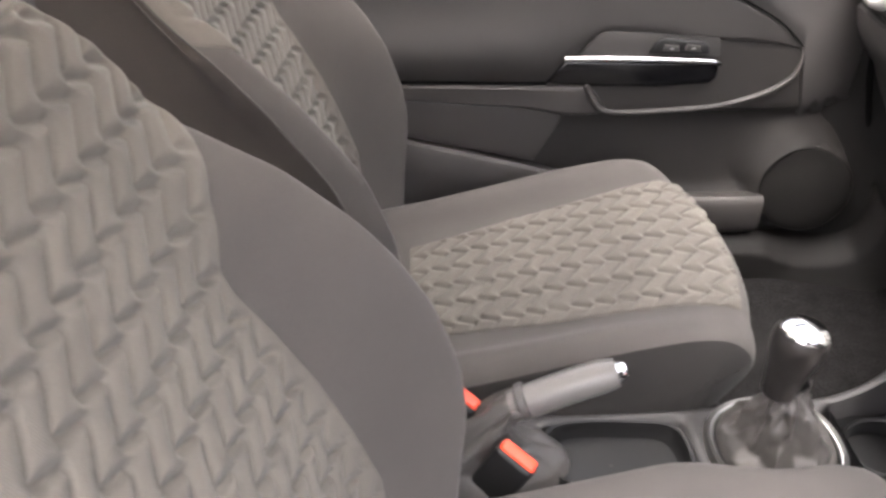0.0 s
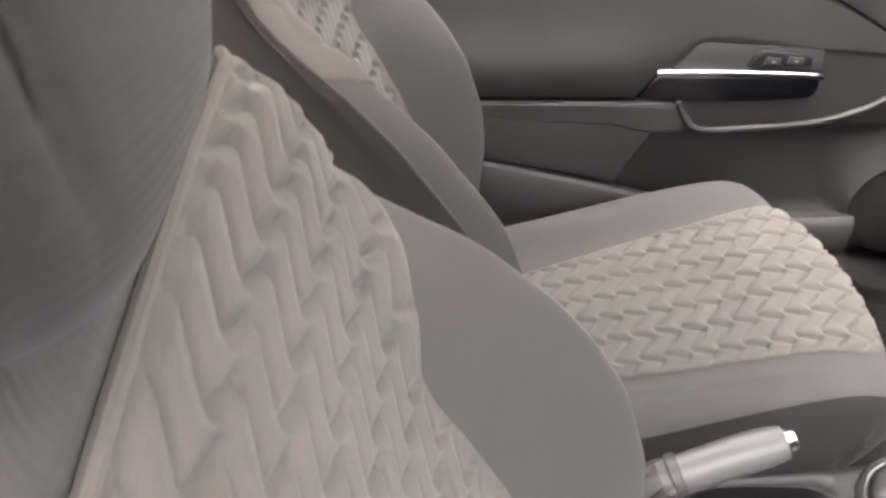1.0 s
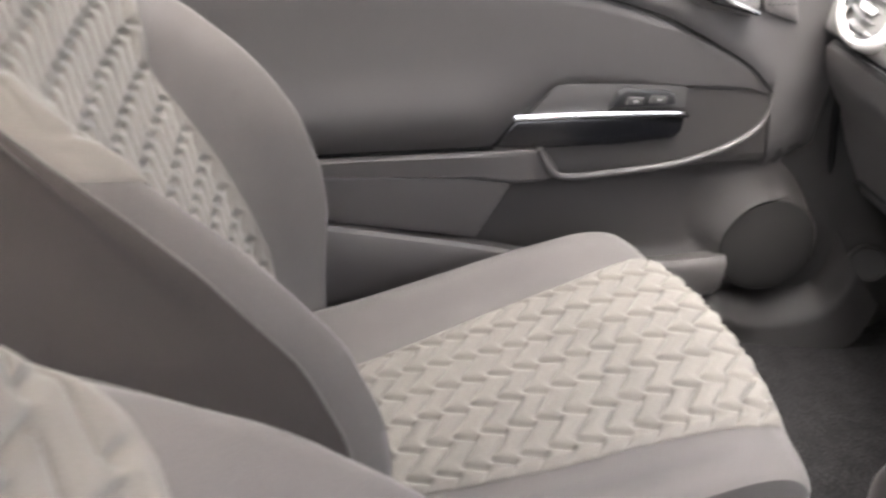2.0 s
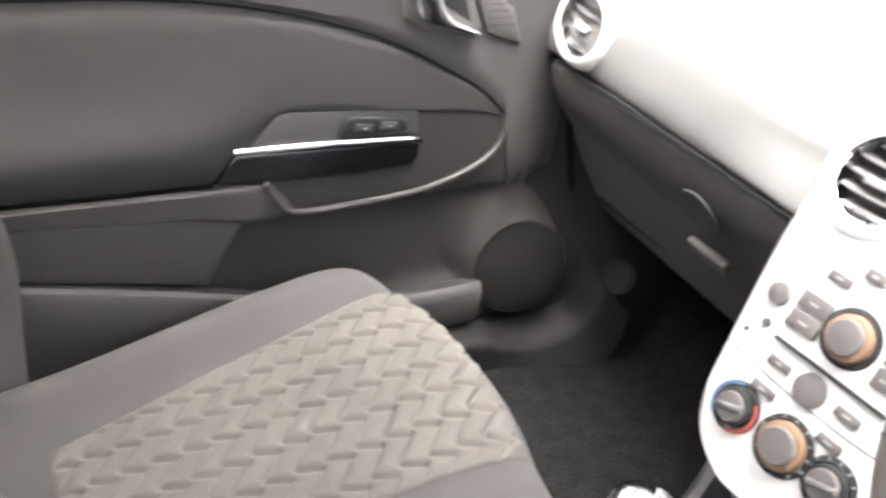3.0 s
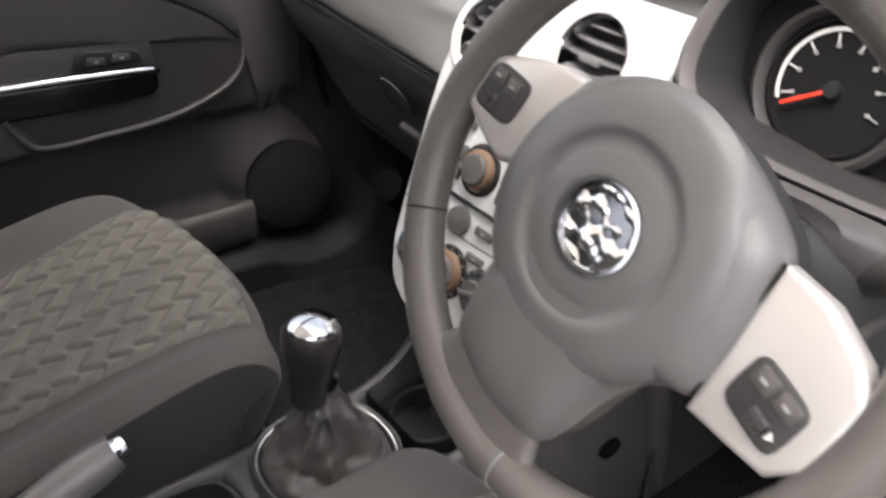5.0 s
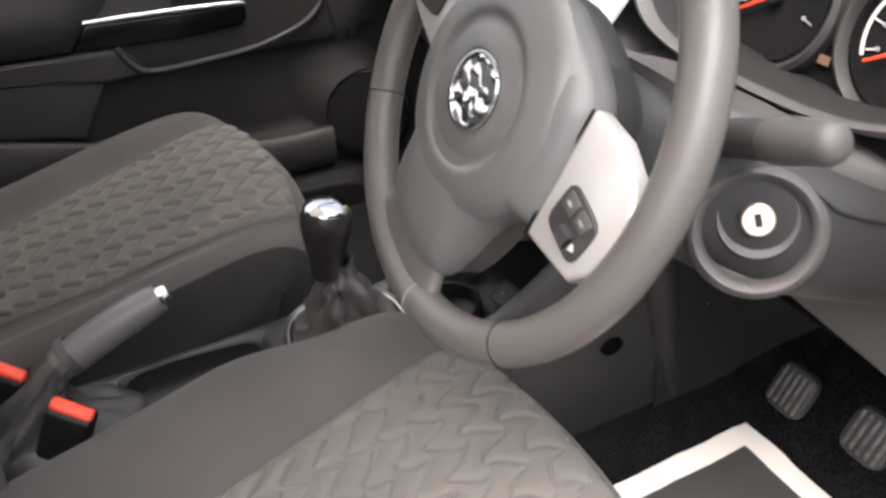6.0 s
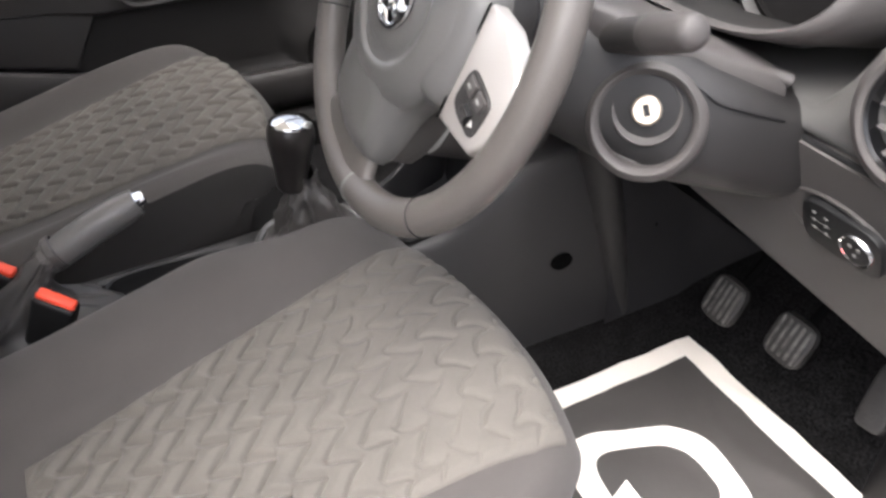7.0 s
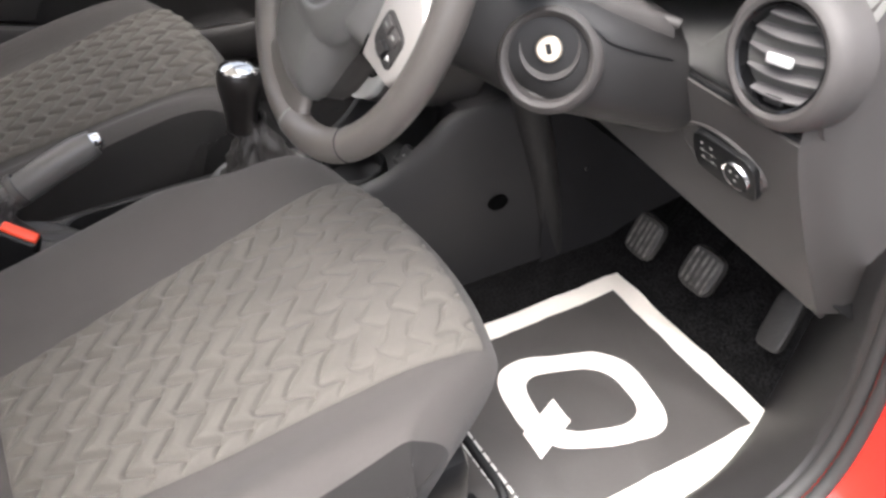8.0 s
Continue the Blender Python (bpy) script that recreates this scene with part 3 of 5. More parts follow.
# speaker pod
spk = axis((0.757, 0.652, 0.178), (-0.16, -1, 0.12))
pod_rows = []
for t in np.linspace(0, 2 * math.pi, 56, endpoint=False):
    far = 0.112 + 0.13 * max(0.0, math.cos(t - radians(110))) ** 1.6
    row = [spk @ Vector((0.083 * math.cos(t), 0.083 * math.sin(t), 0.0035)), spk @ Vector((0.087 * math.cos(t), 0.087 * math.sin(t), 0.001))]
    for k in np.linspace(0, 1, 16):
        r = 0.089 + (far - 0.089) * k
        x, z = 0.757 + r * math.cos(t), max(0.178 + r * math.sin(t), 0.078)
        row.append(Vector((x, 0.656 + (door_y(x, z) + 0.0008 - 0.656) * (1 - (0.98 - 0.98 * k) ** 2.4) if k else 0.657, z)))
    pod_rows.append(row)
# same shade-darkened plastic, so that the pod blends into the skin
part("speaker_pod", grid(pod_rows, True), M_DOORSHADE, door, "plastic speaker pod swelling out of the door", 60)
part("speaker_grille", lathe([(0.084, 0.0), (0.083, 0.006), (0.07, 0.011), (0.04, 0.015), (0.0, 0.016)], spk, 40), M_GRILLE, door, "round dark perforated speaker grille")
# pull handle with chrome strip, switch recess
grip = [(0.250, 0.401), (0.279, 0.442), (0.535, 0.434), (0.545, 0.426), (0.545, 0.406), (0.534, 0.395), (0.45, 0.391), (0.33, 0.394)]
part("door_pull", plate(grip, 0.036, xz, 0.006, 3), M_GLOSS, door, "gloss black door pull")
part("chrome_strip", tube(spline([(0.277, 0.658, 0.4445), (0.40, 0.655, 0.443), (0.52, 0.652, 0.438), (0.545, 0.655, 0.432)], 6), 0.0052, 10), M_CHROME, door, "bright chrome strip along the pull")
part("switch_recess", plate([(0.30, 0.447), (0.335, 0.488), (0.35, 0.490), (0.54, 0.478), (0.545, 0.442)], 0.029, xz, 0.0015), M_DARK, door)
switch = part("window_switch", plate([(0.420, 0.452), (0.430, 0.474), (0.440, 0.480), (0.508, 0.472), (0.520, 0.466), (0.524, 0.450)], 0.038, xz, 0.004, 3), M_BLACK, door, "black window switch block")
for x in (0.455, 0.492):
    part("rocker", plate([(x - 0.014, 0.458), (x - 0.012, 0.470), (x + 0.012, 0.467), (x + 0.014, 0.456)], 0.042, xz, 0.002, 2), M_DARK, switch)
    part("rocker_mark", box((0.006, 0.001, 0.003), pose(x, 0.648, 0.463), 0), M_SYMBOL, switch)
# added dark strip: paints the shade where the door meets the dash
part("front_shade", tube(spline([(0.81, 0.674, 0.62), (0.815, 0.672, 0.525), (0.823, 0.671, 0.414), (0.845, 0.672, 0.33), (0.875, 0.675, 0.214), (0.90, 0.68, 0.12)], 6), 0.006, 8), M_HOLESHADE, door, "dark strip standing in for shade at the front edge of the door")
# release lever and tweeter grille
part("release_recess", plate([(0.500, 0.66), (0.512, 0.606), (0.54, 0.590), (0.625, 0.572), (0.632, 0.590), (0.600, 0.66)], 0.022, xz, 0.004, 2), M_TRIM, door, "recess round the door release")
part("release_hollow", plate([(0.548, 0.66), (0.565, 0.622), (0.612, 0.596), (0.590, 0.66)], 0.0235, xz, 0.001), M_BLACK, door)
part("release_lever", plate([(0.509, 0.665), (0.514, 0.628), (0.523, 0.610), (0.541, 0.600), (0.617, 0.580), (0.620, 0.587), (0.575, 0.606), (0.560, 0.620), (0.552, 0.643), (0.547, 0.665)], 0.046, xz, 0.006, 4), M_CHROME, door, "chrome door release lever")
part("tweeter_frame", plate([(0.614, 0.640), (0.651, 0.636), (0.680, 0.612), (0.700, 0.563), (0.640, 0.582)], 0.0265, xz, 0.003, 2), M_TRIM, door)
tweeter = part("tweeter_grille", plate([(0.619, 0.634), (0.650, 0.630), (0.675, 0.609), (0.692, 0.571), (0.646, 0.586)], 0.028, xz, 0.001), M_PLASTIC, door, "small perforated tweeter grille")
for a in range(6):
    for b in range(4):
        x, z = 0.640 + 0.008 * a, 0.592 + 0.010 * b
        if x + 0.45 * (z - 0.585) < 0.684:
            part("hole", lathe([(0.0018, 0.0), (0.0, 0.0005)], axis((x, 0.6615, z), (0, -1, 0)), 8), M_BLACK, tweeter)
# sill below the door
def sill_grid(upper, edge, foot, n=8):
    """A sill trim skinned over its upper line, its rounded edge and its foot."""
    rows = []
    for u, e, f in zip(spline(upper, n), spline(edge, n), spline(foot, n)):
        rows.append([u + Vector((0, 0.06, 0.004)), u, u.lerp(e, 0.3) - Vector((0, 0, 0.003)), u.lerp(e, 0.65) - Vector((0, 0, 0.002)), u.lerp(e, 0.88) + Vector((0, 0, 0.001)), e, e.lerp(f, 0.07) - Vector((0, 0.002, 0)), e.lerp(f, 0.2) - Vector((0, 0.001, 0)), e.lerp(f, 0.6), f])
    return grid(rows)


# this sill's colour holds the footwell shade; the driver's sill is lighter
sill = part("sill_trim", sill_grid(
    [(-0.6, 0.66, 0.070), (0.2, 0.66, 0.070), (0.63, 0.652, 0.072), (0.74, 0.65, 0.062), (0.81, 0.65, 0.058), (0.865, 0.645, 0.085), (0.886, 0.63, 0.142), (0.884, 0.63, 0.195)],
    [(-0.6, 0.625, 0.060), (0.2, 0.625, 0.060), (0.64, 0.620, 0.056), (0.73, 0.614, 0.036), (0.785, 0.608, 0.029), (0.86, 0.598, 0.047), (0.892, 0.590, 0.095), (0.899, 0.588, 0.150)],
    [(-0.6, 0.622, -0.01), (0.2, 0.622, -0.01), (0.64, 0.617, -0.01), (0.73, 0.611, -0.01), (0.79, 0.592, -0.01), (0.87, 0.568, -0.01), (0.93, 0.560, 0.01), (0.95, 0.562, 0.09)]), M_SILLSHADE, sharp=60)
tagged(sill, "grey plastic sill trim below the passenger door, darkened for shade", "sill trim", kind="structure")
# side panel and its cap are darkened in colour for the shade
kick = part("kick_panel", grid([[(x, 0.69 - 0.09 * smooth((x - 0.76) / 0.2) * (1 - v), -0.03 + 0.78 * v) for v in np.linspace(0, 1, 8)] for x in np.linspace(0.74, 1.34, 12)]), M_KICKSHADE)
tagged(kick, "plastic footwell side panel with shade put into its colour", "trim panel", kind="structure")

part("clip_ring", lathe([(0.034, -0.02), (0.034, 0.002), (0.031, 0.004), (0.028, 0.002), (0.027, -0.004), (0.0, -0.005)], axis((0.937, 0.603, 0.151), (-0.45, -0.70, 0.55)), 36), M_KICKSHADE, kick, "round trim cap darkened for footwell shade")

# ---------------------------------------------------------------- dashboard
dash = thing("dashboard", "two-tone grey dashboard with round air vents", "dashboard", kind="structure")


def pad_row(y):
    """The dashboard's upper pad in section, from the joint line up over the top to the windscreen."""
    e = min(max((abs(y) - 0.15) / 0.5, 0.0), 1.0)
    x0 = 0.712 + 0.045 * e
    bulge = 0.012 * math.exp(-((abs(y) - 0.585) / 0.07) ** 2)
    k = smooth((0.225 - abs(y + 0.312)) / 0.05)
    high = [(x0 + 0.012, 0.542), (x0 - 0.002, 0.552), (x0 + 0.004 - bulge, 0.60), (x0 + 0.03 - bulge, 0.655), (x0 + 0.085, 0.70), (0.95, 0.735), (1.12, 0.752), (1.37, 0.765)]
    low = [(x0 + 0.012, 0.542), (x0 - 0.002, 0.552), (x0 + 0.004, 0.566), (x0 + 0.02, 0.574), (x0 + 0.1, 0.575), (0.95, 0.60), (1.12, 0.70), (1.37, 0.765)]
    k2 = smooth((0.34 - abs(y - 0.05)) / 0.20)
    mid = [(x0 + 0.012, 0.542), (x0 - 0.002, 0.552), (0.735, 0.595), (0.748, 0.622), (0.80, 0.632), (0.95, 0.638), (1.12, 0.70), (1.37, 0.765)]
    high = [(a + (c - a) * k2, b + (d - b) * k2) for (a, b), (c, d) in zip(high, mid)]
    return spline([(a + (c - a) * k, y, b + (d - b) * k) for (a, b), (c, d) in zip(high, low)], 5)


part("upper_pad", grid([pad_row(y) for y in np.linspace(-0.636, 0.675, 72)]), M_DASH, dash, "light grey grained upper dashboard pad")
part("glovebox_lid", grid([[(0.722 + 0.04 * min(max((y - 0.15) / 0.5, 0.0), 1.0) + 0.55 * (0.535 - z) * (0.3 + 0.7 * smooth((0.535 - z) / 0.12)) + (0.012 if z > 0.530 else 0), y, z) for z in np.r_[np.linspace(0.535, 0.36, 18), 0.33, 0.30, 0.27]] for y in np.linspace(0.15, 0.67, 24)]), M_LID, dash, "dark grey glovebox lid")
hm = axis((0.746, 0.308, 0.466), (-0.85, 0.0, -0.5))
part("glovebox_recess", lathe([(0.036, 0.0), (0.035, 0.0022), (0.033, 0.0026), (0.030, 0.0012), (0.0, 0.0008)], hm @ Matrix.Diagonal((0.9, 1.0, 1.0, 1.0)), 36), M_CONSOLE, dash, "round recess of the glovebox handle")
part("glovebox_handle", box((0.066, 0.022, 0.012), axis((0.781, 0.300, 0.408), (-0.85, 0.0, -0.5)) @ pose(0, 0, 0.006, 0, 0, -4), 0.004, 3), M_TRIM, dash, "grey glovebox release handle")
part("under_dash", grid([[(x, y, z) for x, z in ((0.875, 0.30), (0.95, 0.295), (1.15, 0.34), (1.3, 0.5))] for y in np.linspace(-0.66, 0.64, 14)]), M_BLACK, dash)
part("joint", tube([(0.756 - 0.042 * (1 - min(max((y - 0.15) / 0.5, 0.0), 1.0)), y, 0.5405) for y in np.linspace(0.15, 0.64, 20)], 0.0026, 8), M_BLACK, dash, "dark joint above the glovebox")


def vent(origin, normal, r, name, turn=0.0, ring=None, deep=0.038, inner=M_CHROME):
    m = axis(origin, normal) @ pose(0, 0, 0, 0, 0, turn)
    v = part("air_vent", lathe([(r + 0.019, -0.03), (r + 0.018, -0.006), (r + 0.015, 0.003), (r + 0.010, 0.0085), (r + 0.005, 0.0105), (r + 0.001, 0.009), (r, 0.004), (r - 0.001, -deep)], m, 40), ring or M_SILVER, dash, name)
    part("vent_ring", lathe([(r + 0.0005, 0.004), (r, 0.008), (r - 0.003, 0.006), (r - 0.003, -0.02)], m, 40), inner, v)
    part("vent_cup", lathe([(r - 0.002, -0.004), (r - 0.003, 0.003 - deep), (0.0, -deep)], m, 32), M_BLACK, v)
    for k in range(5):
        h = (k - 1.9) * r * 0.36
        half = math.sqrt(max((r - 0.004) ** 2 - h * h, 1e-6))
        rows = []
        for x in np.linspace(-half, half, 13):
            arch = 1 - (x / r) ** 2
            f, y = -0.006 + 0.009 * arch, h - 0.003 * arch
            rows.append([(x, y - 0.0012, f), (x, y + 0.0004, f + 0.0006), (x, y + 0.0034, f - 0.006), (x, y + 0.0074, f - 0.017), (x, y + 0.0056, f - 0.018), (x, y + 0.0010, f - 0.006)])
        bm = loft(rows)
        bm.transform(m)
        part("vent_slat", bm, M_SLAT, v)
    # silver on the deep vents' tabs puts their white highlight into the colour
    part("vent_tab", box((0.026, 0.009, 0.006), m @ pose(0, -0.002, 0.005), 0.002), M_SLAT if deep < 0.025 else M_SILVER, v, "vent tab")
    part("vent_wheel", box((0.02, 0.008, 0.006), m @ pose(0, -r * 0.8, 0.0), 0.002), M_BLACK, v)
    return v


vent((0.744, 0.586, 0.611), (-1, -0.05, 0.12), 0.043, "round outer air vent with silver ring", -8)
vent((0.737, -0.590, 0.607), (-1, 0.0, 0.12), 0.046, "round outer air vent beside the driver", 8, M_PLASTIC, 0.038, M_GLOSS)

# centre stack: a silver face leaning forward, local x to the car's right, y up along the face
CS = Matrix.Translation((0.619, 0.027, 0.379)) @ Matrix(((0, 0.347, -0.938, 0), (-1, 0, 0, 0), (0, 0.938, 0.347, 0), (0, 0, 0, 1)))
face = spline([(0, -0.062), (-0.05, -0.056), (-0.085, -0.034), (-0.10, 0.004), (-0.107, 0.07), (-0.114, 0.15), (-0.115, 0.17), (-0.112, 0.19), (-0.095, 0.200), (-0.05, 0.203), (0, 0.203), (0.05, 0.203), (0.095, 0.200), (0.112, 0.19), (0.115, 0.17), (0.114, 0.15), (0.107, 0.07), (0.10, 0.004), (0.085, -0.034), (0.05, -0.056)], 5, True)
stack = thing("centre_stack", "silver centre console stack with radio and heater controls", "car stereo")
part("stack_body", loft([[CS @ Vector((p[0] * k, p[1] * k2 + 0.0, h)) for p in face] for k, k2, h in ((1.0, 1, -0.16), (1.10, 1.04, -0.06), (1.07, 1.03, -0.008), (1.04, 1.02, -0.003), (1.0, 1, -0.001))]), M_PLASTIC, stack, "dark grey stack surround")
stack_half = eased([(-0.066, 0.022), (-0.060, 0.045), (-0.050, 0.068), (-0.034, 0.086), (0.004, 0.101), (0.07, 0.108), (0.15, 0.114), (0.20, 0.116), (0.264, 0.117), (0.34, 0.120), (0.45, 0.118)], 0.006)
STACK_VENTS = ((-0.062, 0.257), (0.080, 0.277))
fascia = []
for v in np.r_[np.linspace(0, 0.62, 34), np.linspace(0.64, 1, 24)]:
    q = lerp([(0, -0.064), (0.62, 0.21), (0.70, 0.245), (0.76, 0.270), (0.82, 0.293), (0.87, 0.314), (0.91, 0.328), (0.95, 0.339), (1, 0.352)], v)
    h = lerp([(0, 0.006), (0.62, 0.006), (0.70, 0.000), (0.76, -0.008), (0.82, -0.018), (0.87, -0.034), (0.91, -0.062), (0.95, -0.098), (1, -0.16)], v)
    w = stack_half(q)
    wr = w + 0.040 * smooth((q - 0.19) / 0.06)
    fascia.append([CS @ Vector((x, q, h - d)) for x, d in [(-w, 0.009)] + [(x, 0.005 * max(0.0, (-x / w - 0.965) / 0.035, (x / wr - 0.965) / 0.035) ** 2) for x in np.linspace(-w, wr, 45)] + [(wr, 0.009)]])
bm = grid(fascia)
bmesh.ops.delete(bm, geom=[f for f in bm.faces if any((CS.inverted() @ f.calc_center_median() - Vector((x, y, -0.010))).length < 0.050 for x, y in STACK_VENTS)], context="FACES")
part("stack_face", bm, M_FASCIA, stack, "silver painted fascia curving back over the top", 60)


def on_stack(x, y, h=0.006):
    return CS @ pose(x, y, h)


def stack_vent(x, y):
    m = CS @ pose(x, y, -0.003)
    return m.translation, CS.to_3x3() @ Vector((0, 0.10, 1))


for x, y in STACK_VENTS:
    o, nrm = stack_vent(x, y)
    vent(o, nrm, 0.042, "round centre air vent with silver ring", 0, None, 0.021)


def knob(x, y, r, rim, name, mark=None):
    k = part("knob", lathe([(r + 0.006, 0.0), (r + 0.005, 0.003), (r + 0.001, 0.004)], on_stack(x, y), 36), M_BLACK, stack, name)
    part("knob_rim", lathe([(r, 0.002), (r - 0.001, 0.006), (r * 0.92, 0.009), (r * 0.74, 0.010)], on_stack(x, y), 36), rim, k)
    part("knob_cap", lathe([(r * 0.75, 0.008), (r * 0.74, 0.013), (r * 0.68, 0.0145), (0.0, 0.015)], on_stack(x, y), 30), M_PLASTIC, k)
    if mark:
        part("pointer", box((0.030, 0.007, 0.008), on_stack(x, y, 0.019) @ pose(0, 0, 0, 0, 0, 20), 0.002), M_SATIN, k)
    return k


knob(-0.057, 0.006, 0.021, M_BLACK, "black temperature knob", True)
for a0, a1, mt in ((95, 230, M_BLUE), (-85, 40, M_REDMARK)):
    part("heat_scale", grid([[on_stack(-0.057, 0.006, 0.0105) @ Vector((r * math.cos(radians(t)), r * math.sin(radians(t)), 0)) for r in (0.0225, 0.0265)] for t in np.linspace(a0, a1, 20)]), mt, stack)
for kx in (0.003, 0.056):
    for t in range(-40, 221, 26):
        part("scale_mark", box((0.0035, 0.0014, 0.0008), on_stack(kx, 0.007, 0.0105) @ Matrix.Rotation(radians(t), 4, "Z") @ pose(0.0285 if kx < 0.01 else 0.0245, 0, 0), 0), M_SYMBOL, stack)
knob(0.003, 0.007, 0.025, M_AMBER, "amber-rimmed fan knob")
knob(0.056, 0.007, 0.021, M_BLACK, "black air direction knob", True)
knob(-0.001, 0.127, 0.023, M_AMBER, "amber-rimmed radio volume knob")


def key(x, y, sx, sy, mat=M_PLASTIC, name="button", turn=0):
    k = part(name, box((sx, sy, 0.006), on_stack(x, y, 0.007) @ pose(0, 0, 0, 0, 0, turn), 0.0015), mat, stack)
    if name == "button":
        part("symbol", box((sx * 0.3, 0.0016, 0.0006), on_stack(x, y, 0.0103) @ pose(0, 0, 0, 0, 0, turn), 0), M_SYMBOL, k)
    return k


part("round_key", lathe([(0.012, 0), (0.011, 0.006), (0.0, 0.008)], on_stack(-0.082, 0.124), 24), M_PLASTIC, stack, "small round grey button")
part("round_key", lathe([(0.005, 0), (0.004, 0.003), (0.0, 0.004)], on_stack(-0.078, 0.093), 16), M_DARK, stack)
key(-0.045, 0.134, 0.034, 0.018)
key(-0.045, 0.113, 0.034, 0.018)
key(0.044, 0.134, 0.020, 0.018)
key(0.044, 0.113, 0.020, 0.018)
key(-0.039, 0.167, 0.024, 0.010)
key(-0.012, 0.185, 0.020, 0.011)
key(0.015, 0.184, 0.020, 0.011)
key(0.055, 0.167, 0.024, 0.010)
key(0.0, 0.088, 0.125, 0.004, M_BLACK, "disc_slot")
key(-0.043, 0.068, 0.026, 0.010)
key(-0.043, 0.038, 0.028, 0.010)
key(0.036, 0.068, 0.026, 0.010)
key(0.036, 0.038, 0.026, 0.010)
part("round_key", lathe([(0.017, 0), (0.016, 0.005), (0.0, 0.007)], on_stack(-0.005, 0.066), 28), M_PLASTIC, stack, "round grey selector button")
for a in range(3):
    for b in range(3):
        part("number_key", lathe([(0.0060, 0), (0.0056, 0.003), (0.0, 0.004)], on_stack(0.0605 + 0.0165 * a, 0.1105 + 0.0170 * b), 14), M_PLASTIC, stack)
part("panel_joint", tube([on_stack(x, 0.050 + 0.6 * x * x, 0.006).translation for x in np.linspace(-0.102, 0.102, 20)], 0.0009, 6), M_DARK, stack, "thin joint between radio and heater panel")
part("screw", lathe([(0.0034, 0), (0.003, 0.001), (0.0, 0.0012)], on_stack(0.083, 0.069), 14), M_DARK, stack)
part("screw", lathe([(0.0034, 0), (0.003, 0.001), (0.0, 0.0012)], on_stack(-0.093, 0.076), 14), M_DARK, stack)
tri_m = on_stack(0.008, 0.211)
part("hazard_button", plate([(-0.012, -0.009), (0.012, -0.009), (0.0, 0.012)], 0.004, tri_m, 0.001), material("dark_red", (0.30, 0.03, 0.025), 0.4), stack, "red triangle hazard button")
part("hazard_center", plate([(-0.0085, -0.007), (0.0085, -0.007), (0.0, 0.008)], 0.0055, tri_m, 0.0005), M_SILVER, stack)

# display pod on top of the dash
pod = thing("display_pod", "grey hooded display with dark unlit screen", "display")
pm = axis((0.910, 0.063, 0.686), (-0.985, -0.12, 0.10))
rim = spline([(-0.074, -0.052), (0.0, -0.054), (0.074, -0.052), (0.088, -0.036), (0.102, 0.030), (0.096, 0.054), (0.0, 0.066), (-0.096, 0.054), (-0.102, 0.030), (-0.088, -0.036)], 6, True)
part("pod_hood", loft([[pm @ Vector((p[0] * k + 0.008, p[1] * k + dy + 0.006, h + (0.022 * (p[1] / 0.06) if h > 0.015 else 0.0))) for p in rim] for k, h, dy in ((0.80, -0.15, -0.022), (0.97, -0.06, -0.004), (1.03, 0.0, 0.0), (1.035, 0.024, 0.0), (1.015, 0.031, 0.0), (0.985, 0.029, 0.0), (0.965, 0.018, 0.0), (0.93, -0.004, 0.0))], False), M_DARK, pod, "dark grey hood")
part("pod_foot", box((0.17, 0.26, 0.03), pose(0.940, 0.057, 0.652, 0, -6, 0), 0.012, 3), M_DARK, pod)
part("pod_bezel", plate([(p[0] * 0.95, p[1] * 0.95) for p in rim], 0.004, pm @ pose(0, 0, -0.007), 0.001), M_TRIM, pod, "lighter grey bezel")
bez = [(-0.058, -0.044), (0.058, -0.044), (0.058, 0.044), (-0.058, 0.044)]
part("screen_frame", plate([(x * 1.12, y * 1.1) for x, y in bez], 0.003, pm @ pose(0, -0.002, -0.003), 0.001), M_PLASTIC, pod)
part("screen", plate([(-0.049, -0.036), (0.049, -0.036), (0.049, 0.036), (-0.049, 0.036)], 0.003, pm @ pose(0, 0, -0.0008), 0.0008), M_LCD, pod, "dark purple screen")

# instrument binnacle
bin_ = thing("instrument_cluster", "hooded instrument cluster with rev counter and red needle", "instrument cluster")
bx = Matrix.Translation((0.725, -0.317, 0.686)) @ Matrix(((0, 0.22, -0.976, 0), (-1, 0, 0, 0), (0, 0.976, 0.22, 0), (0, 0, 0, 1)))
part("hood", loft([[bx @ Vector((x * a, y * b + 0.010 + dy, h - k * 0.38 * (y + 0.04))) for x, y in oval(0.176, 0.083, 64, 3.0)] for a, b, dy, h, k in ((0.9, 0.8, -0.03, -0.30, 0), (1.13, 1.08, 0.0, -0.13, 0.3), (1.11, 1.08, 0.0, -0.05, 1), (1.08, 1.06, 0.0, -0.020, 1), (1.045, 1.035, 0, -0.009, 1), (1.01, 1.01, 0, -0.007, 1), (0.985, 0.985, 0, -0.014, 1), (0.975, 0.975, 0, -0.022, 0.9))], False), M_PLASTIC, bin_, "grey hood with rounded rim", 60)
part("hood_lining", loft([[bx @ Vector((x * a, y * a + 0.010 + dy, h - k * 0.38 * (y + 0.04))) for x, y in oval(0.176, 0.083, 64, 3.0)] for a, dy, h, k in ((0.977, 0, -0.0205, 0.9), (0.965, 0, -0.035, 0.8), (0.95, -0.001, -0.07, 0.3), (0.94, -0.002, -0.105, 0))], False), M_LINING, bin_, "dark lining inside the hood", 60)
part("dial_plate", plate(oval(0.170, 0.082, 48, 3.0), 0.003, bx @ pose(0, 0.008, -0.098), 0), M_DIAL, bin_)


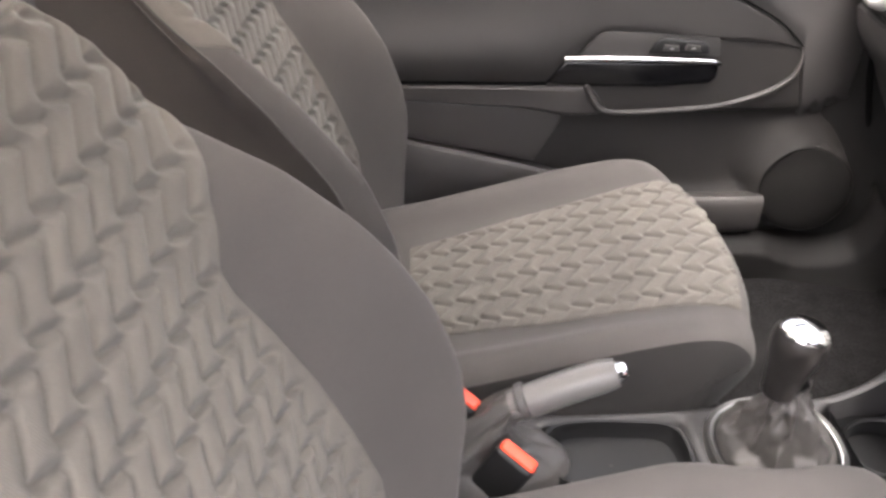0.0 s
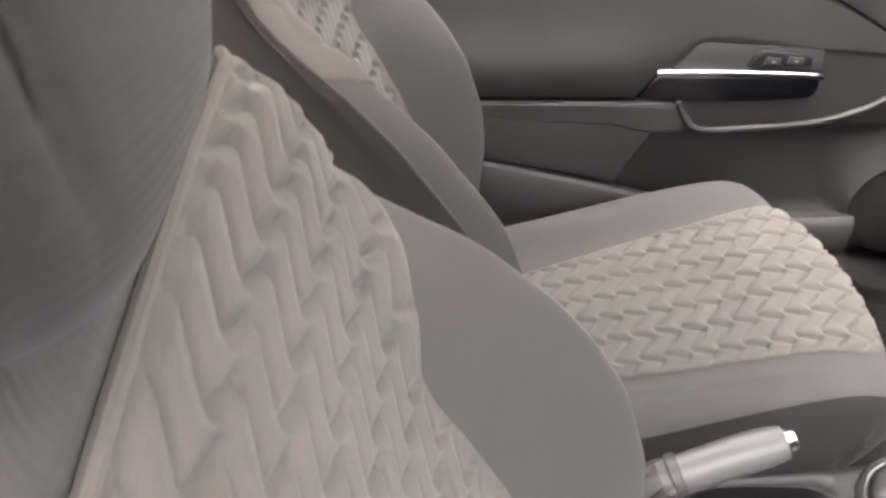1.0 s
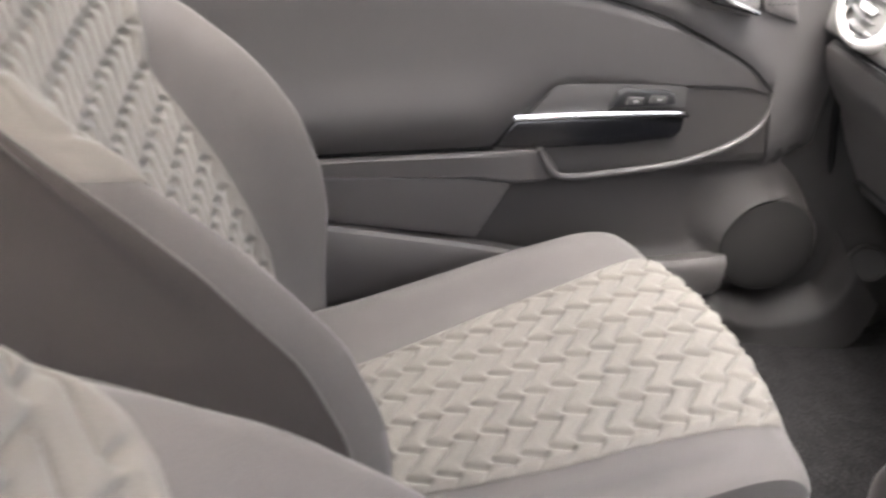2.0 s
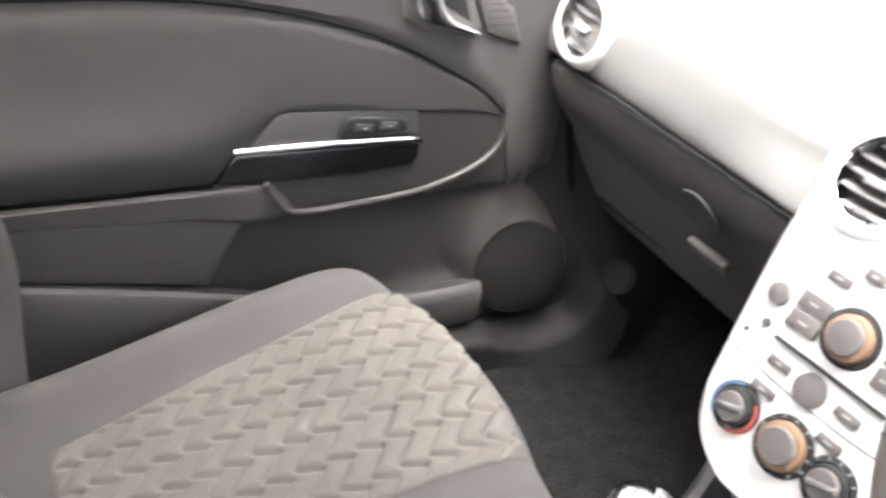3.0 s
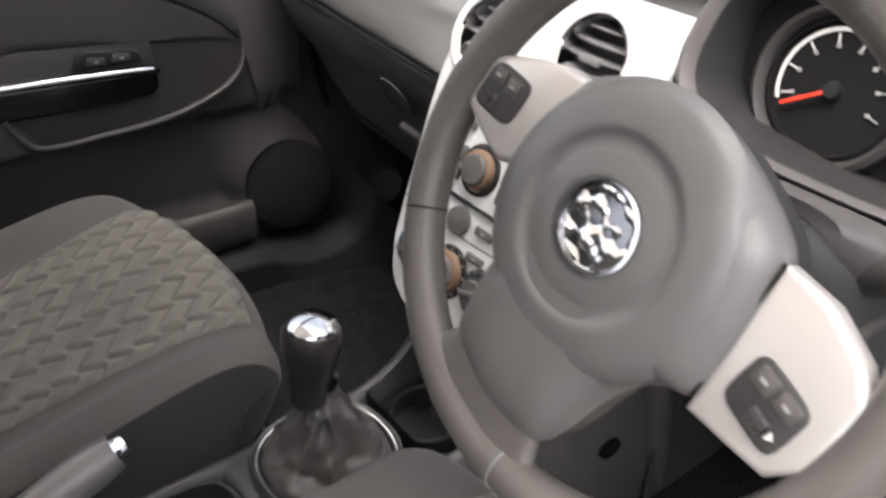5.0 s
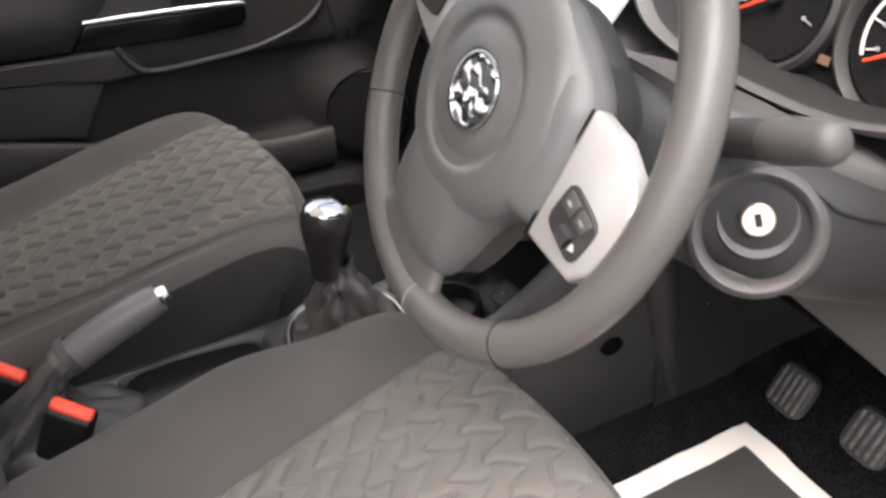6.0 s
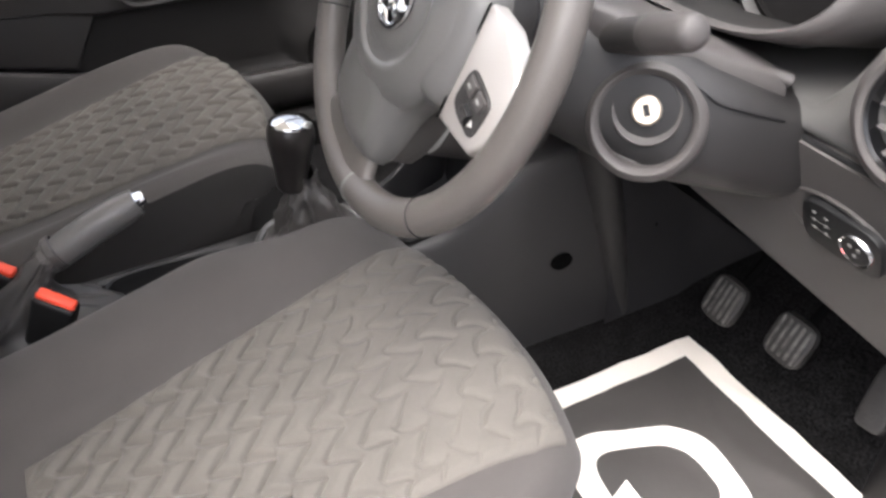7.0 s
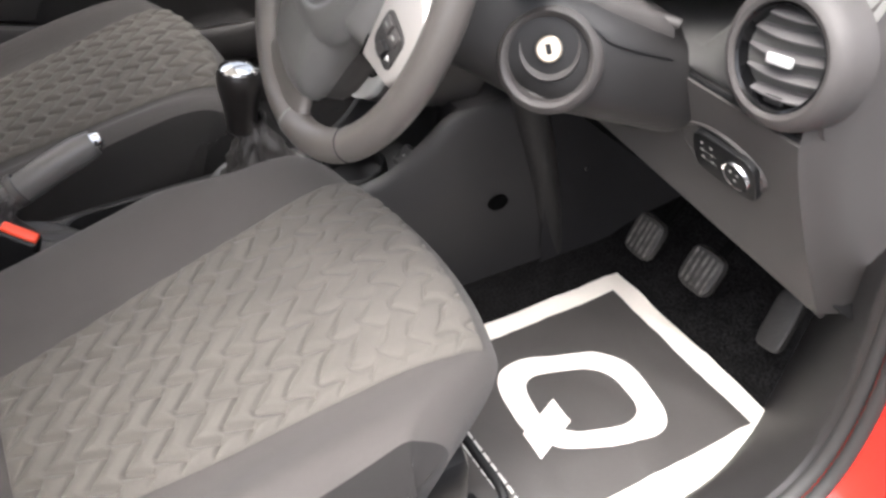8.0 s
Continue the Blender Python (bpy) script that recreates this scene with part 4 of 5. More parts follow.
def dial(x, y, r, name, a0):
    m = bx @ pose(x, y, -0.094)
    d = part("dial", lathe([(r, 0), (r, 0.006), (r - 0.004, 0.008), (r - 0.006, 0.002), (0, 0.002)], m, 44), M_DIAL, bin_, name)
    part("dial_ring", grid([[m @ Vector((q * math.cos(t), q * math.sin(t), 0.003)) for q in (r * 0.80, r * 0.86)] for t in np.linspace(radians(205), radians(55), 40)]), M_MARK, d)
    for k in range(8):
        t = radians(200 - k * 31)
        part("tick", box((0.009, 0.0014, 0.001), m @ Matrix.Rotation(t, 4, "Z") @ pose(r * 0.70, 0, 0.0035), 0), M_MARK if k < 5 else M_SYMBOL, d)
        part("numeral", box((0.0042, 0.0036, 0.001), m @ Matrix.Rotation(t, 4, "Z") @ pose(r * 0.60, 0, 0.0035) @ Matrix.Rotation(-t, 4, "Z"), 0.0004), M_SYMBOL, d)
    part("needle", box((r * 0.8, 0.003, 0.003), m @ Matrix.Rotation(a0, 4, "Z") @ pose(r * 0.36, 0, 0.008), 0.001), M_NEEDLE, d, "red needle")
    part("dial_bezel", lathe([(r + 0.012, -0.002), (r + 0.011, 0.012), (r + 0.006, 0.016), (r + 0.001, 0.010), (r, 0.0)], m, 48), M_DARK, d, "raised ring round the dial")
    part("needle_hub", lathe([(0.008, 0.002), (0.007, 0.010), (0, 0.011)], m, 18), M_BLACK, d)


dial(-0.072, -0.013, 0.062, "rev counter dial", radians(212))
dial(0.078, -0.013, 0.062, "speedometer dial", radians(212))
part("telltale", box((0.012, 0.008, 0.002), bx @ pose(0.0, -0.05, -0.09), 0), M_AMBER, bin_, "amber warning light")

# driver's lower panel with light switch


def lower_x(z, u):
    """The lower panel's face: how far ahead it lies at a height, from the inner (u = 0) to the outer end."""
    zb = 0.415 - 0.135 * u
    return 0.737 + (0.020 + 0.112 * u) * min(max((0.5405 - z) / (0.5405 - zb), 0), 1) ** 1.15


low_rows = []
for y in np.linspace(-0.629, -0.30, 30):
    u = min(max((-0.354 - y) / 0.273, 0.0), 1.0)
    zb = 0.415 - 0.135 * u
    row = [(0.752, y, 0.5475)] + [(lower_x(z, u), y, z) for z in np.linspace(0.5405, zb, 16)]
    low_rows.append(row + [(lower_x(zb, u) + 0.006, y, zb - 0.004), (lower_x(zb, u) + 0.06, y, zb + 0.01)])
part("lower_panel", grid(low_rows), M_PLASTIC, dash, "grey lower panel below the wheel", 60)
part("joint", tube([(0.742, y, 0.5435) for y in np.linspace(-0.628, -0.45, 8)], 0.003, 8), M_BLACK, dash, "dark joint above the lower panel")
part("column_gap", tube(spline([(0.7362, -0.458, 0.545), (0.740, -0.460, 0.50), (0.7455, -0.448, 0.468), (0.7515, -0.41, 0.444), (0.7565, -0.35, 0.426)], 6), 0.0035, 8), M_HOLESHADE, dash, "dark gap round the column")
lm = axis((0.7615, -0.5435, 0.468), (-1, 0, -0.40))
part("switch_frame", lathe([(0.060, -0.004), (0.058, 0.0008), (0.056, 0.0014), (0.053, 0.0006), (0.050, -0.0012), (0.0, -0.0012)], lm @ pose(-0.012, 0.0, 0) @ Matrix.Diagonal((1.0, 0.58, 1.0, 1.0)), 44), M_PLASTIC, dash, "scooped surround of the light switch")
sw = thing("light_switch", "black light switch panel with rotary knob", "switch")
part("switch_panel", plate(oval(0.043, 0.028, 40, 4.5), 0.007, lm, 0.002), M_BLACK, sw)
part("rotary_knob", lathe([(0.0175, 0.006), (0.0175, 0.0095), (0.0165, 0.0110), (0.0150, 0.0100)], lm @ pose(0.019, 0.001, 0), 36), M_CHROME, sw, "chrome-ringed rotary light knob")
part("knob_face", lathe([(0.0152, 0.006), (0.0150, 0.0100), (0.0, 0.0104)], lm @ pose(0.019, 0.001, 0), 30), M_BLACK, sw)
for x, y in ((0.014, 0.004), (0.023, 0.004), (0.019, -0.006)):
    part("legend", box((0.0035, 0.003, 0.0008), lm @ pose(x, y + 0.002, 0.0108), 0), M_SYMBOL, sw)
for k in range(6):
    part("legend", box((0.0032, 0.0026, 0.0008), lm @ pose(-0.028 + 0.013 * (k % 2), 0.015 - 0.010 * (k // 2), 0.0075), 0), M_SYMBOL, sw)
for y in (0.008, -0.003):
    part("switch_gap", box((0.022, 0.0008, 0.0008), lm @ pose(-0.021, y - 0.003, 0.0073), 0), M_PLASTIC, sw)
cap = [(z, lower_x(z, 1.0) + 0.001) for z in np.linspace(0.283, 0.535, 12)] + [(0.56, 0.738), (0.60, 0.742), (0.655, 0.77), (0.70, 0.84)]
part("dash_end", grid([[(x0 + (1.25 - x0) * u, -0.628 - 0.012 * smooth(u * 12) - 0.02 * u, z) for z, x0 in cap] for u in np.r_[0, 0.01, 0.02, 0.04, 0.07, np.linspace(0.1, 1, 8)]]), M_PLASTIC, dash, "grey end cap of the dashboard")

# ---------------------------------------------------------------- steering wheel and column
a24 = radians(24.5)
n_w = Vector((-math.cos(a24), 0, math.sin(a24)))
WM = axis((0.4786, -0.3033, 0.649), (-0.9147, 0.0202, 0.4036)) @ pose(0, 0, 0, 0, 0, -17.0)
HM = WM @ pose(0, 0, 0.008) @ Matrix.Diagonal((1.025, 1.025, 1.0, 1.0))
wheel = thing("steering_wheel", "grey leather three-spoke steering wheel with silver spokes", "steering wheel")
R = 0.179
bm = grid([[WM @ Vector(((R + 0.0165 * math.cos(q)) * math.cos(t), (R + 0.0165 * math.cos(q)) * math.sin(t), 0.0155 * math.sin(q))) for q in np.linspace(0, 2 * math.pi, 20, endpoint=False)] for t in np.linspace(0, 2 * math.pi, 96, endpoint=False)], True, True)
part("rim", bm, M_LEATHER, wheel, "grey-brown leather rim", 70)
for deg in (217, 323, 110, 70, 285):
    t = radians(deg)
    part("rim_seam", tube([WM @ Vector(((R + 0.0168 * math.cos(q)) * math.cos(t), (R + 0.0168 * math.cos(q)) * math.sin(t), 0.0158 * math.sin(q))) for q in np.linspace(0, 2 * math.pi, 20)], 0.0007, 6, False), M_BLACK if deg in (217, 323) else M_SYMBOL if deg == 285 else M_DOOR, wheel)
half_hub = [(0.046, 0.074), (0.080, 0.058), (0.094, 0.030), (0.101, -0.004), (0.099, -0.030), (0.081, -0.042), (0.067, -0.060), (0.059, -0.085), (0.054, -0.118), (0.044, -0.140)]
hub = spline([(0, 0.083)] + [(-x, y) for x, y in half_hub] + [(0, -0.150)] + half_hub[::-1], 5, True)
part("hub_cover", loft([[HM @ Vector((p[0] * k, p[1] * k, h)) for p in hub] for k, h in ((0.97, -0.024), (1.0, -0.018), (1.0, -0.010), (0.985, -0.004), (0.95, 0.002), (0.88, 0.0092), (0.78, 0.0132), (0.6, 0.0165), (0.3, 0.018))]), M_HUB, wheel, "grey airbag cover", 60)
part("hub_skirt", loft([[HM @ Vector((p[0] * k, p[1] * k, h)) for p in hub] for k, h in ((0.90, -0.055), (0.965, -0.045), (0.975, -0.016), (0.90, -0.012))]), M_DARK, wheel, "dark rear half of the hub", 60)
part("hub_ring", lathe([(0.090, 0.004), (0.085, 0.0115), (0.081, 0.0145), (0.074, 0.0168), (0.067, 0.0184), (0.063, 0.0190), (0.0595, 0.0195), (0.0565, 0.0188), (0.0545, 0.0172), (0.050, 0.0168), (0.046, 0.0178), (0.042, 0.0195), (0.030, 0.0200)], HM @ pose(-0.004, -0.002, 0), 72), M_HUB, wheel, "raised ring on the airbag cover", 80)
part("badge_rim", lathe([(0.0285, 0.0215), (0.0280, 0.0232), (0.0262, 0.0232), (0.0255, 0.0210)], HM, 44), M_CHROME, wheel)
badge = part("badge", lathe([(0.0285, 0.018), (0.0285, 0.0215), (0.0275, 0.0228), (0.0255, 0.0228), (0.0245, 0.0205), (0, 0.0205)], HM, 44), M_DARKMETAL, wheel, "round chrome badge")
part("badge_relief", grid([[HM @ Vector((q * math.cos(t), q * math.sin(t), 0.0212 + 0.0046 * noise.noise((q * math.cos(t) * 95 + 3.1, q * math.sin(t) * 120 + 1.7, 4.2)) * smooth((0.0255 - q) / 0.004))) for t in np.linspace(0, 2 * math.pi, 72, endpoint=False)] for q in np.linspace(0.0004, 0.0255, 24)], False, True), M_CHROME, badge, "embossed chrome relief")
for sg in (-1, 1):
    sp = [(sg * x, y) for x, y in ((0.086, 0.060), (0.117, 0.062), (0.148, 0.053), (0.166, 0.038), (0.167, -0.006), (0.155, -0.026), (0.130, -0.031), (0.102, -0.036))]
    if sg < 0:
        sp = [(-0.103, -0.034), (-0.140, -0.028), (-0.166, -0.020), (-0.169, 0.002), (-0.157, 0.018), (-0.144, 0.027), (-0.126, 0.037), (-0.100, 0.048), (-0.080, 0.050), (-0.084, -0.02)][::-1]
    SM = WM @ pose(-0.009 if sg < 0 else 0.0, -0.002, 0.002 if sg < 0 else 0.005)
    s1 = part("spoke", plate(sp, 0.016, SM @ pose(0, 0, -0.012), 0.005, 3), M_SPOKE, wheel, "silver spoke with buttons")
    edge = [SM @ Vector((x, y, 0.0035)) for x, y in sp]
    if sg > 0:
        part("spoke_gap", tube([edge[-1], edge[-1].lerp(edge[0], 0.5), edge[0]], 0.0010, 6), M_HOLESHADE, s1)
    bp = SM @ pose(sg * 0.131, 0.003, 0.0035, 0, 0, -6 * sg)
    part("button_panel", plate([(x - 0.10 * y * sg, y) for x, y in oval(0.0205, 0.0175, 28, 5)], 0.003, bp, 0.001), M_DARK, s1)
    for bx_, by_, sx, sy in ((-0.009 * sg, 0.008, 0.014, 0.012), (0.008 * sg, 0.009, 0.014, 0.011), (0.008 * sg, -0.009, 0.014, 0.011))[:3 if sg < 0 else 2]:
        part("wheel_button", box((sx, sy, 0.004), bp @ pose(bx_, by_, 0.0035), 0.0015), M_PLASTIC, s1)
        part("symbol", box((0.005, 0.0022, 0.001), bp @ pose(bx_, by_, 0.0058), 0), M_SYMBOL, s1)
    rx, ry = (-0.009, -0.008) if sg < 0 else (0.004, -0.008)
    roller = part("roller", tube([bp @ Vector((rx - 0.006, ry, 0.0015)), bp @ Vector((rx + 0.006, ry, 0.0015))], 0.0062, 20), M_BLACK, s1, "ribbed black thumb roller")
    for k in range(5):
        part("roller_rib", box((0.0009, 0.009, 0.0012), bp @ pose(rx - 0.005 + 0.0025 * k, ry, 0.0078), 0), M_PLASTIC, roller)
    if sg > 0:
        part("arrow_mark", plate([(0, -0.003), (0.004, 0), (0, 0.003)], 0.0012, bp @ pose(0.0125, -0.008, 0.003), 0), M_MARK, s1)
part("bottom_spoke", loft([[WM @ Vector((x * w, y, z * 0.010)) for x, z in oval(1, 1, 24, 3)] for y, w in ((-0.06, 0.05), (-0.13, 0.046), (-0.152, 0.058), (-0.165, 0.075))]), M_LEATHER, wheel, "leather-wrapped bottom spoke", 60)
part("hub_back", lathe([(0.072, -0.02), (0.065, -0.05), (0.05, -0.07), (0.0, -0.07)], WM, 32), M_DARK, wheel)

col = thing("steering_column", "grey plastic column cowl, darkened for shade with ignition lock and stalks", "steering column")
cdir = -n_w
crings = []
for d, a, b, dz, dy in ((0.055, 0.05, 0.045, 0, 0), (0.07, 0.062, 0.055, 0, 0), (0.13, 0.075, 0.060, -0.002, -0.01), (0.18, 0.105, 0.062, -0.006, -0.04), (0.25, 0.115, 0.060, -0.004, -0.045), (0.33, 0.125, 0.060, 0.0, -0.045)):
    o = Vector((0.462, -0.325 + dy, 0.650)) + cdir * d
    crings.append([o + Vector((math.sin(a24) * y, x, math.cos(a24) * y + dz)) for x, y in oval(a, b, 36, 3.2)])
# lower cowl in the shaded colour, top in a lighter one for windscreen light
part("cowl", loft(crings), M_COWLSHADE, col, "grey plastic column cowl, darkened for shade", 60)
part("cowl_top", loft([[(x, -0.335 + y * w, z + h * 0.022) for y, h in oval(1, 1, 28, 4)] for x, w, z in ((0.57, 0.055, 0.648), (0.60, 0.085, 0.635), (0.66, 0.115, 0.606), (0.73, 0.135, 0.578))]), M_PLASTIC, col, "upper half of the column cowl, lighter as lit from the windscreen", 60)
part("cowl_seam", tube(spline([(0.624, -0.4415, 0.614), (0.640, -0.4645, 0.600), (0.652, -0.4715, 0.589), (0.680, -0.4785, 0.577), (0.720, -0.4845, 0.562)], 6), 0.0012, 6), M_BLACK, col)
part("edge_strip", tube(spline([(0.690, -0.425, 0.607), (0.712, -0.448, 0.598), (0.735, -0.468, 0.588)], 5), [0.001] * 3 + [0.004] * 5 + [0.006] * 3, 10), M_TRIM, col, "pale strip above the cowl")
ig = axis((0.603, -0.445, 0.583), (-0.66, -0.6, 0.40)) @ Matrix.Scale(0.74, 4)
part("lock_housing", lathe([(0.050, -0.14), (0.066, -0.07), (0.0675, -0.014), (0.064, -0.002), (0.058, 0.003), (0.0525, 0.000), (0.050, -0.008), (0.048, -0.020), (0.020, -0.022)], ig @ pose(0, -0.013, 0), 56), M_PLASTIC, col, "round grey ignition lock surround", 50)
part("lock_bezel", lathe([(0.041, -0.024), (0.040, -0.008), (0.038, -0.004), (0.034, -0.006), (0.026, -0.012), (0.0165, -0.013)], ig, 48), M_PLASTIC, col, "raised collar round the lock barrel", 50)
part("lock_barrel", lathe([(0.0165, -0.014), (0.0165, 0.0), (0.0145, 0.002), (0.0, 0.002)], ig, 32), M_BRASS, col, "pale metal ignition lock barrel")
part("key_slot", box((0.0065, 0.013, 0.0024), ig @ pose(0, 0, 0.002, 0, 0, 20), 0.0), M_BLACK, col)
part("stalk", tube(spline([(0.60, -0.36, 0.615), (0.595, -0.41, 0.635), (0.59, -0.45, 0.652)], 5), [0.012] * 3 + [0.014] * 8, 14), M_DARK, col, "dark indicator stalk")
part("stalk_tip", tube(spline([(0.59, -0.45, 0.652), (0.587, -0.48, 0.665), (0.585, -0.505, 0.675)], 5), [0.0145, 0.0155, 0.016, 0.016, 0.0155, 0.015, 0.0145, 0.0145, 0.014, 0.012, 0.007], 16), M_PLASTIC, col, "grey stalk end")
part("column_shroud", tube(spline([(0.79, -0.135, 0.47), (0.81, -0.122, 0.36), (0.86, -0.114, 0.18), (0.90, -0.11, 0.0)], 5), 0.027, 18), M_DARK, col, "round dark cover below the column")

# ---------------------------------------------------------------- centre console, gear lever, handbrake
con = thing("centre_console", "grey plastic centre console between the seats", "centre console", kind="structure")


con_top = eased([(-0.3, 0.19), (0.45, 0.20), (0.56, 0.206), (0.615, 0.224), (0.66, 0.265), (0.70, 0.312), (0.9, 0.318)], 0.02)
con_half = eased([(-0.3, 0.085), (0.3, 0.085), (0.5, 0.086), (0.57, 0.091), (0.64, 0.105), (0.70, 0.124), (0.9, 0.126)], 0.03)
con_base = eased([(-0.3, 0.09), (0.3, 0.10), (0.5, 0.108), (0.62, 0.135), (0.9, 0.14)], 0.04)


def con_row(x):
    top, half, base, cy = con_top(x), con_half(x), con_base(x), 0.012
    dish = 0.03 * smooth((x - 0.165) / 0.02) * smooth((0.352 - x) / 0.015) + lerp([(0.535, 0), (0.55, 0.05), (0.62, 0.07), (0.70, 0.13), (0.715, 0.0)], x)
    side = [(base, -0.01), (base - 0.003, top * 0.5), (half + 0.004, top - 0.032), (half + 0.001, top - 0.016), (half - 0.004, top - 0.006), (half - 0.011, top - 0.001), (half - 0.018, top - 0.002), (half - 0.024, top - 0.007 - 0.3 * dish), (half - 0.027, top - 0.010 - dish), (half - 0.04, top - 0.011 - dish)]
    if dish < 0.002:
        side[-3:] = [(half - 0.024, top - 0.003), (half - 0.027, top - 0.003), (half - 0.04, top - 0.003)]
    return [(x, cy - w, z) for w, z in side] + [(x, cy + w, z) for w, z in side[::-1]]


part("console_body", grid([con_row(x) for x in np.linspace(-0.3, 0.9, 160)]), M_CONSOLE, con, "grey plastic tunnel cover", 60)
part("tunnel_side", grid([[(x, -0.124 - 0.10 * smooth((x - 0.98) / 0.26) - 0.012 * (0.42 - z) / 0.4, z) for z in np.linspace(-0.01, 0.46, 14)] for x in np.linspace(0.86, 1.34, 26)]), M_TUNNEL, con, "dark plastic tunnel side ahead of the console")
part("screw", lathe([(0.004, -0.002), (0.004, 0.0012), (0.003, 0.002), (0.0, 0.002)], axis((0.94, -0.131, 0.16), (0, -1, 0)), 14), M_DARKMETAL, con, "small bright screw")
part("fuse_cutout", lathe([(0.018, -0.004), (0.0175, 0.0012), (0.015, 0.0018), (0.014, 0.0008), (0.0, 0.0006)], axis((0.774, -0.1275, 0.146), (0, -1, 0.03)) @ Matrix.Diagonal((1.0, 0.72, 1.0, 1.0)), 28), M_HOLESHADE, con, "dark cut-out in the tunnel side")
tray = spline([(0.18, -0.040), (0.30, -0.045), (0.343, -0.03), (0.343, 0.03), (0.30, 0.048), (0.18, 0.045)], 6, True)
part("coin_tray", grid([[(0.25 + (p[0] - 0.25) * k, 0.02 + p[1] * k, h) for p in tray] for k, h in ((1.03, 0.192), (1.025, 0.199), (1.0, 0.201), (0.96, 0.199), (0.93, 0.185), (0.86, 0.176), (0.5, 0.174), (0.02, 0.174))], False, True), M_BLACK, con, "dark moulded tray with raised rim")
part("cup_recess", grid([[(x, y, lerp([(0.545, 0.205), (0.555, 0.165), (0.62, 0.158), (0.69, 0.182), (0.705, 0.30)], x) + (0.02 if abs(y - 0.012) > 0.066 else 0.0)) for y in np.linspace(-0.058, 0.082, 14)] for x in np.linspace(0.545, 0.705, 24)]), M_BLACK, con, "black recess in front of the gear lever")
part("cup_holder", lathe([(0.050, -0.02), (0.049, 0.004), (0.046, 0.007), (0.043, 0.004), (0.042, -0.02)], pose(0.600, 0.025, 0.180, 0, -6, 0), 40), M_BLACK, con, "black cup holder ring")
sock = pose(0.672, -0.012, 0.196, 0, -38, 6)
socket = part("power_socket", box((0.038, 0.036, 0.014), sock, 0.006, 3), M_DARK, con, "small square socket cover")
part("socket_rim", tube(spline([sock @ Vector((x, y, 0.0075)) for x, y in oval(0.0135, 0.0125, 20, 4)], 2, True), 0.0009, 6, False), M_TRIM, socket)
part("socket_mark", box((0.004, 0.004, 0.001), sock @ pose(0, 0, 0.0072), 0), M_SYMBOL, socket)

gear = thing("gear_lever", "gear lever with chrome-capped black knob and leather gaiter", "gear lever")
gm = axis((0.45, 0.014, 0.20), (-0.06, 0, 1))
part("gaiter_ring", grid([[gm @ Vector((x * k, y * k, h)) for x, y in oval(0.080, 0.082, 44, 2.3)] for k, h in ((1.02, 0.0), (1.01, 0.008), (0.985, 0.012), (0.955, 0.010), (0.945, 0.007), (0.93, 0.011), (0.90, 0.010), (0.88, 0.004))], False, True), M_SATIN, gear, "satin silver gaiter ring")


def crumple(rings, seed, step=4, size=0.0055):
    """A leather skin: every few points of the rings pushed in or out, then rounded off."""
    rnd = random.Random(seed)
    few = [[Vector(p) for p in r[::step]] for r in rings]
    for k, r in enumerate(few):
        mid = sum(r, Vector()) / len(r)
        for p in r:
            out = Vector((p.x - mid.x, p.y - mid.y, 0)).normalized()
            w = size * min(k, len(few) - 1 - k, 3) / 3
            p += out * rnd.uniform(-w, w) + Vector((0, 0, rnd.uniform(-0.5, 0.5) * w))
    bm = loft(few, caps=False)
    bmesh.ops.subdivide_edges(bm, edges=bm.edges[:], cuts=2, use_grid_fill=True, smooth=0.6)
    return bm


def ridge(t, n, p):
    return 1 - abs(math.sin(0.5 * n * t + p)) ** 0.7


rings = []
for k, h, fold in ((0.90, 0.008, 0), (0.88, 0.017, 0.03), (0.80, 0.021, 0.10), (0.72, 0.026, 0.22), (0.64, 0.034, 0.30), (0.56, 0.046, 0.32), (0.48, 0.060, 0.30), (0.40, 0.075, 0.26), (0.34, 0.090, 0.22), (0.28, 0.102, 0.16), (0.24, 0.112, 0.06), (0.27, 0.121, 0.14), (0.235, 0.119, 0.05)):
    ring = []
    for i, (x, y) in enumerate(oval(0.080, 0.084, 120, 2.2)):
        t = 2 * math.pi * i / 120
        f = 1 + fold * (ridge(t, 5, 0.4 + 2.2 * h / 0.1) + 0.7 * ridge(t, 8, 1.9 - 1.5 * h / 0.1) - 0.75)
        ring.append(gm @ Vector((x * k * f, y * k * 0.92 * f, h + 0.045 * fold * ridge(t, 6, 0.9))))
    rings.append(ring)
part("gaiter", crumple(rings, 4), M_GAITER, gear, "creased dark leather gaiter", 70)
km = axis((0.428, 0.012, 0.30), (0.10, 0.02, 1))
part("knob", lathe([(p.x, p.z) for p in spline([(0.014, 0, 0.0), (0.0195, 0, 0.005), (0.0212, 0, 0.022), (0.0248, 0, 0.044), (0.0288, 0, 0.062), (0.0308, 0, 0.076), (0.0302, 0, 0.087), (0.0272, 0, 0.0955)], 4)], km, 36), M_KNOB, gear, "black rounded gear knob", 60)
part("knob_cap", lathe([(0.0276 * math.sin(a), 0.0945 + 0.0115 * math.cos(a)) for a in np.linspace(1.62, 0, 14)], km, 60), M_CAP, gear, "chrome knob cap", 60)

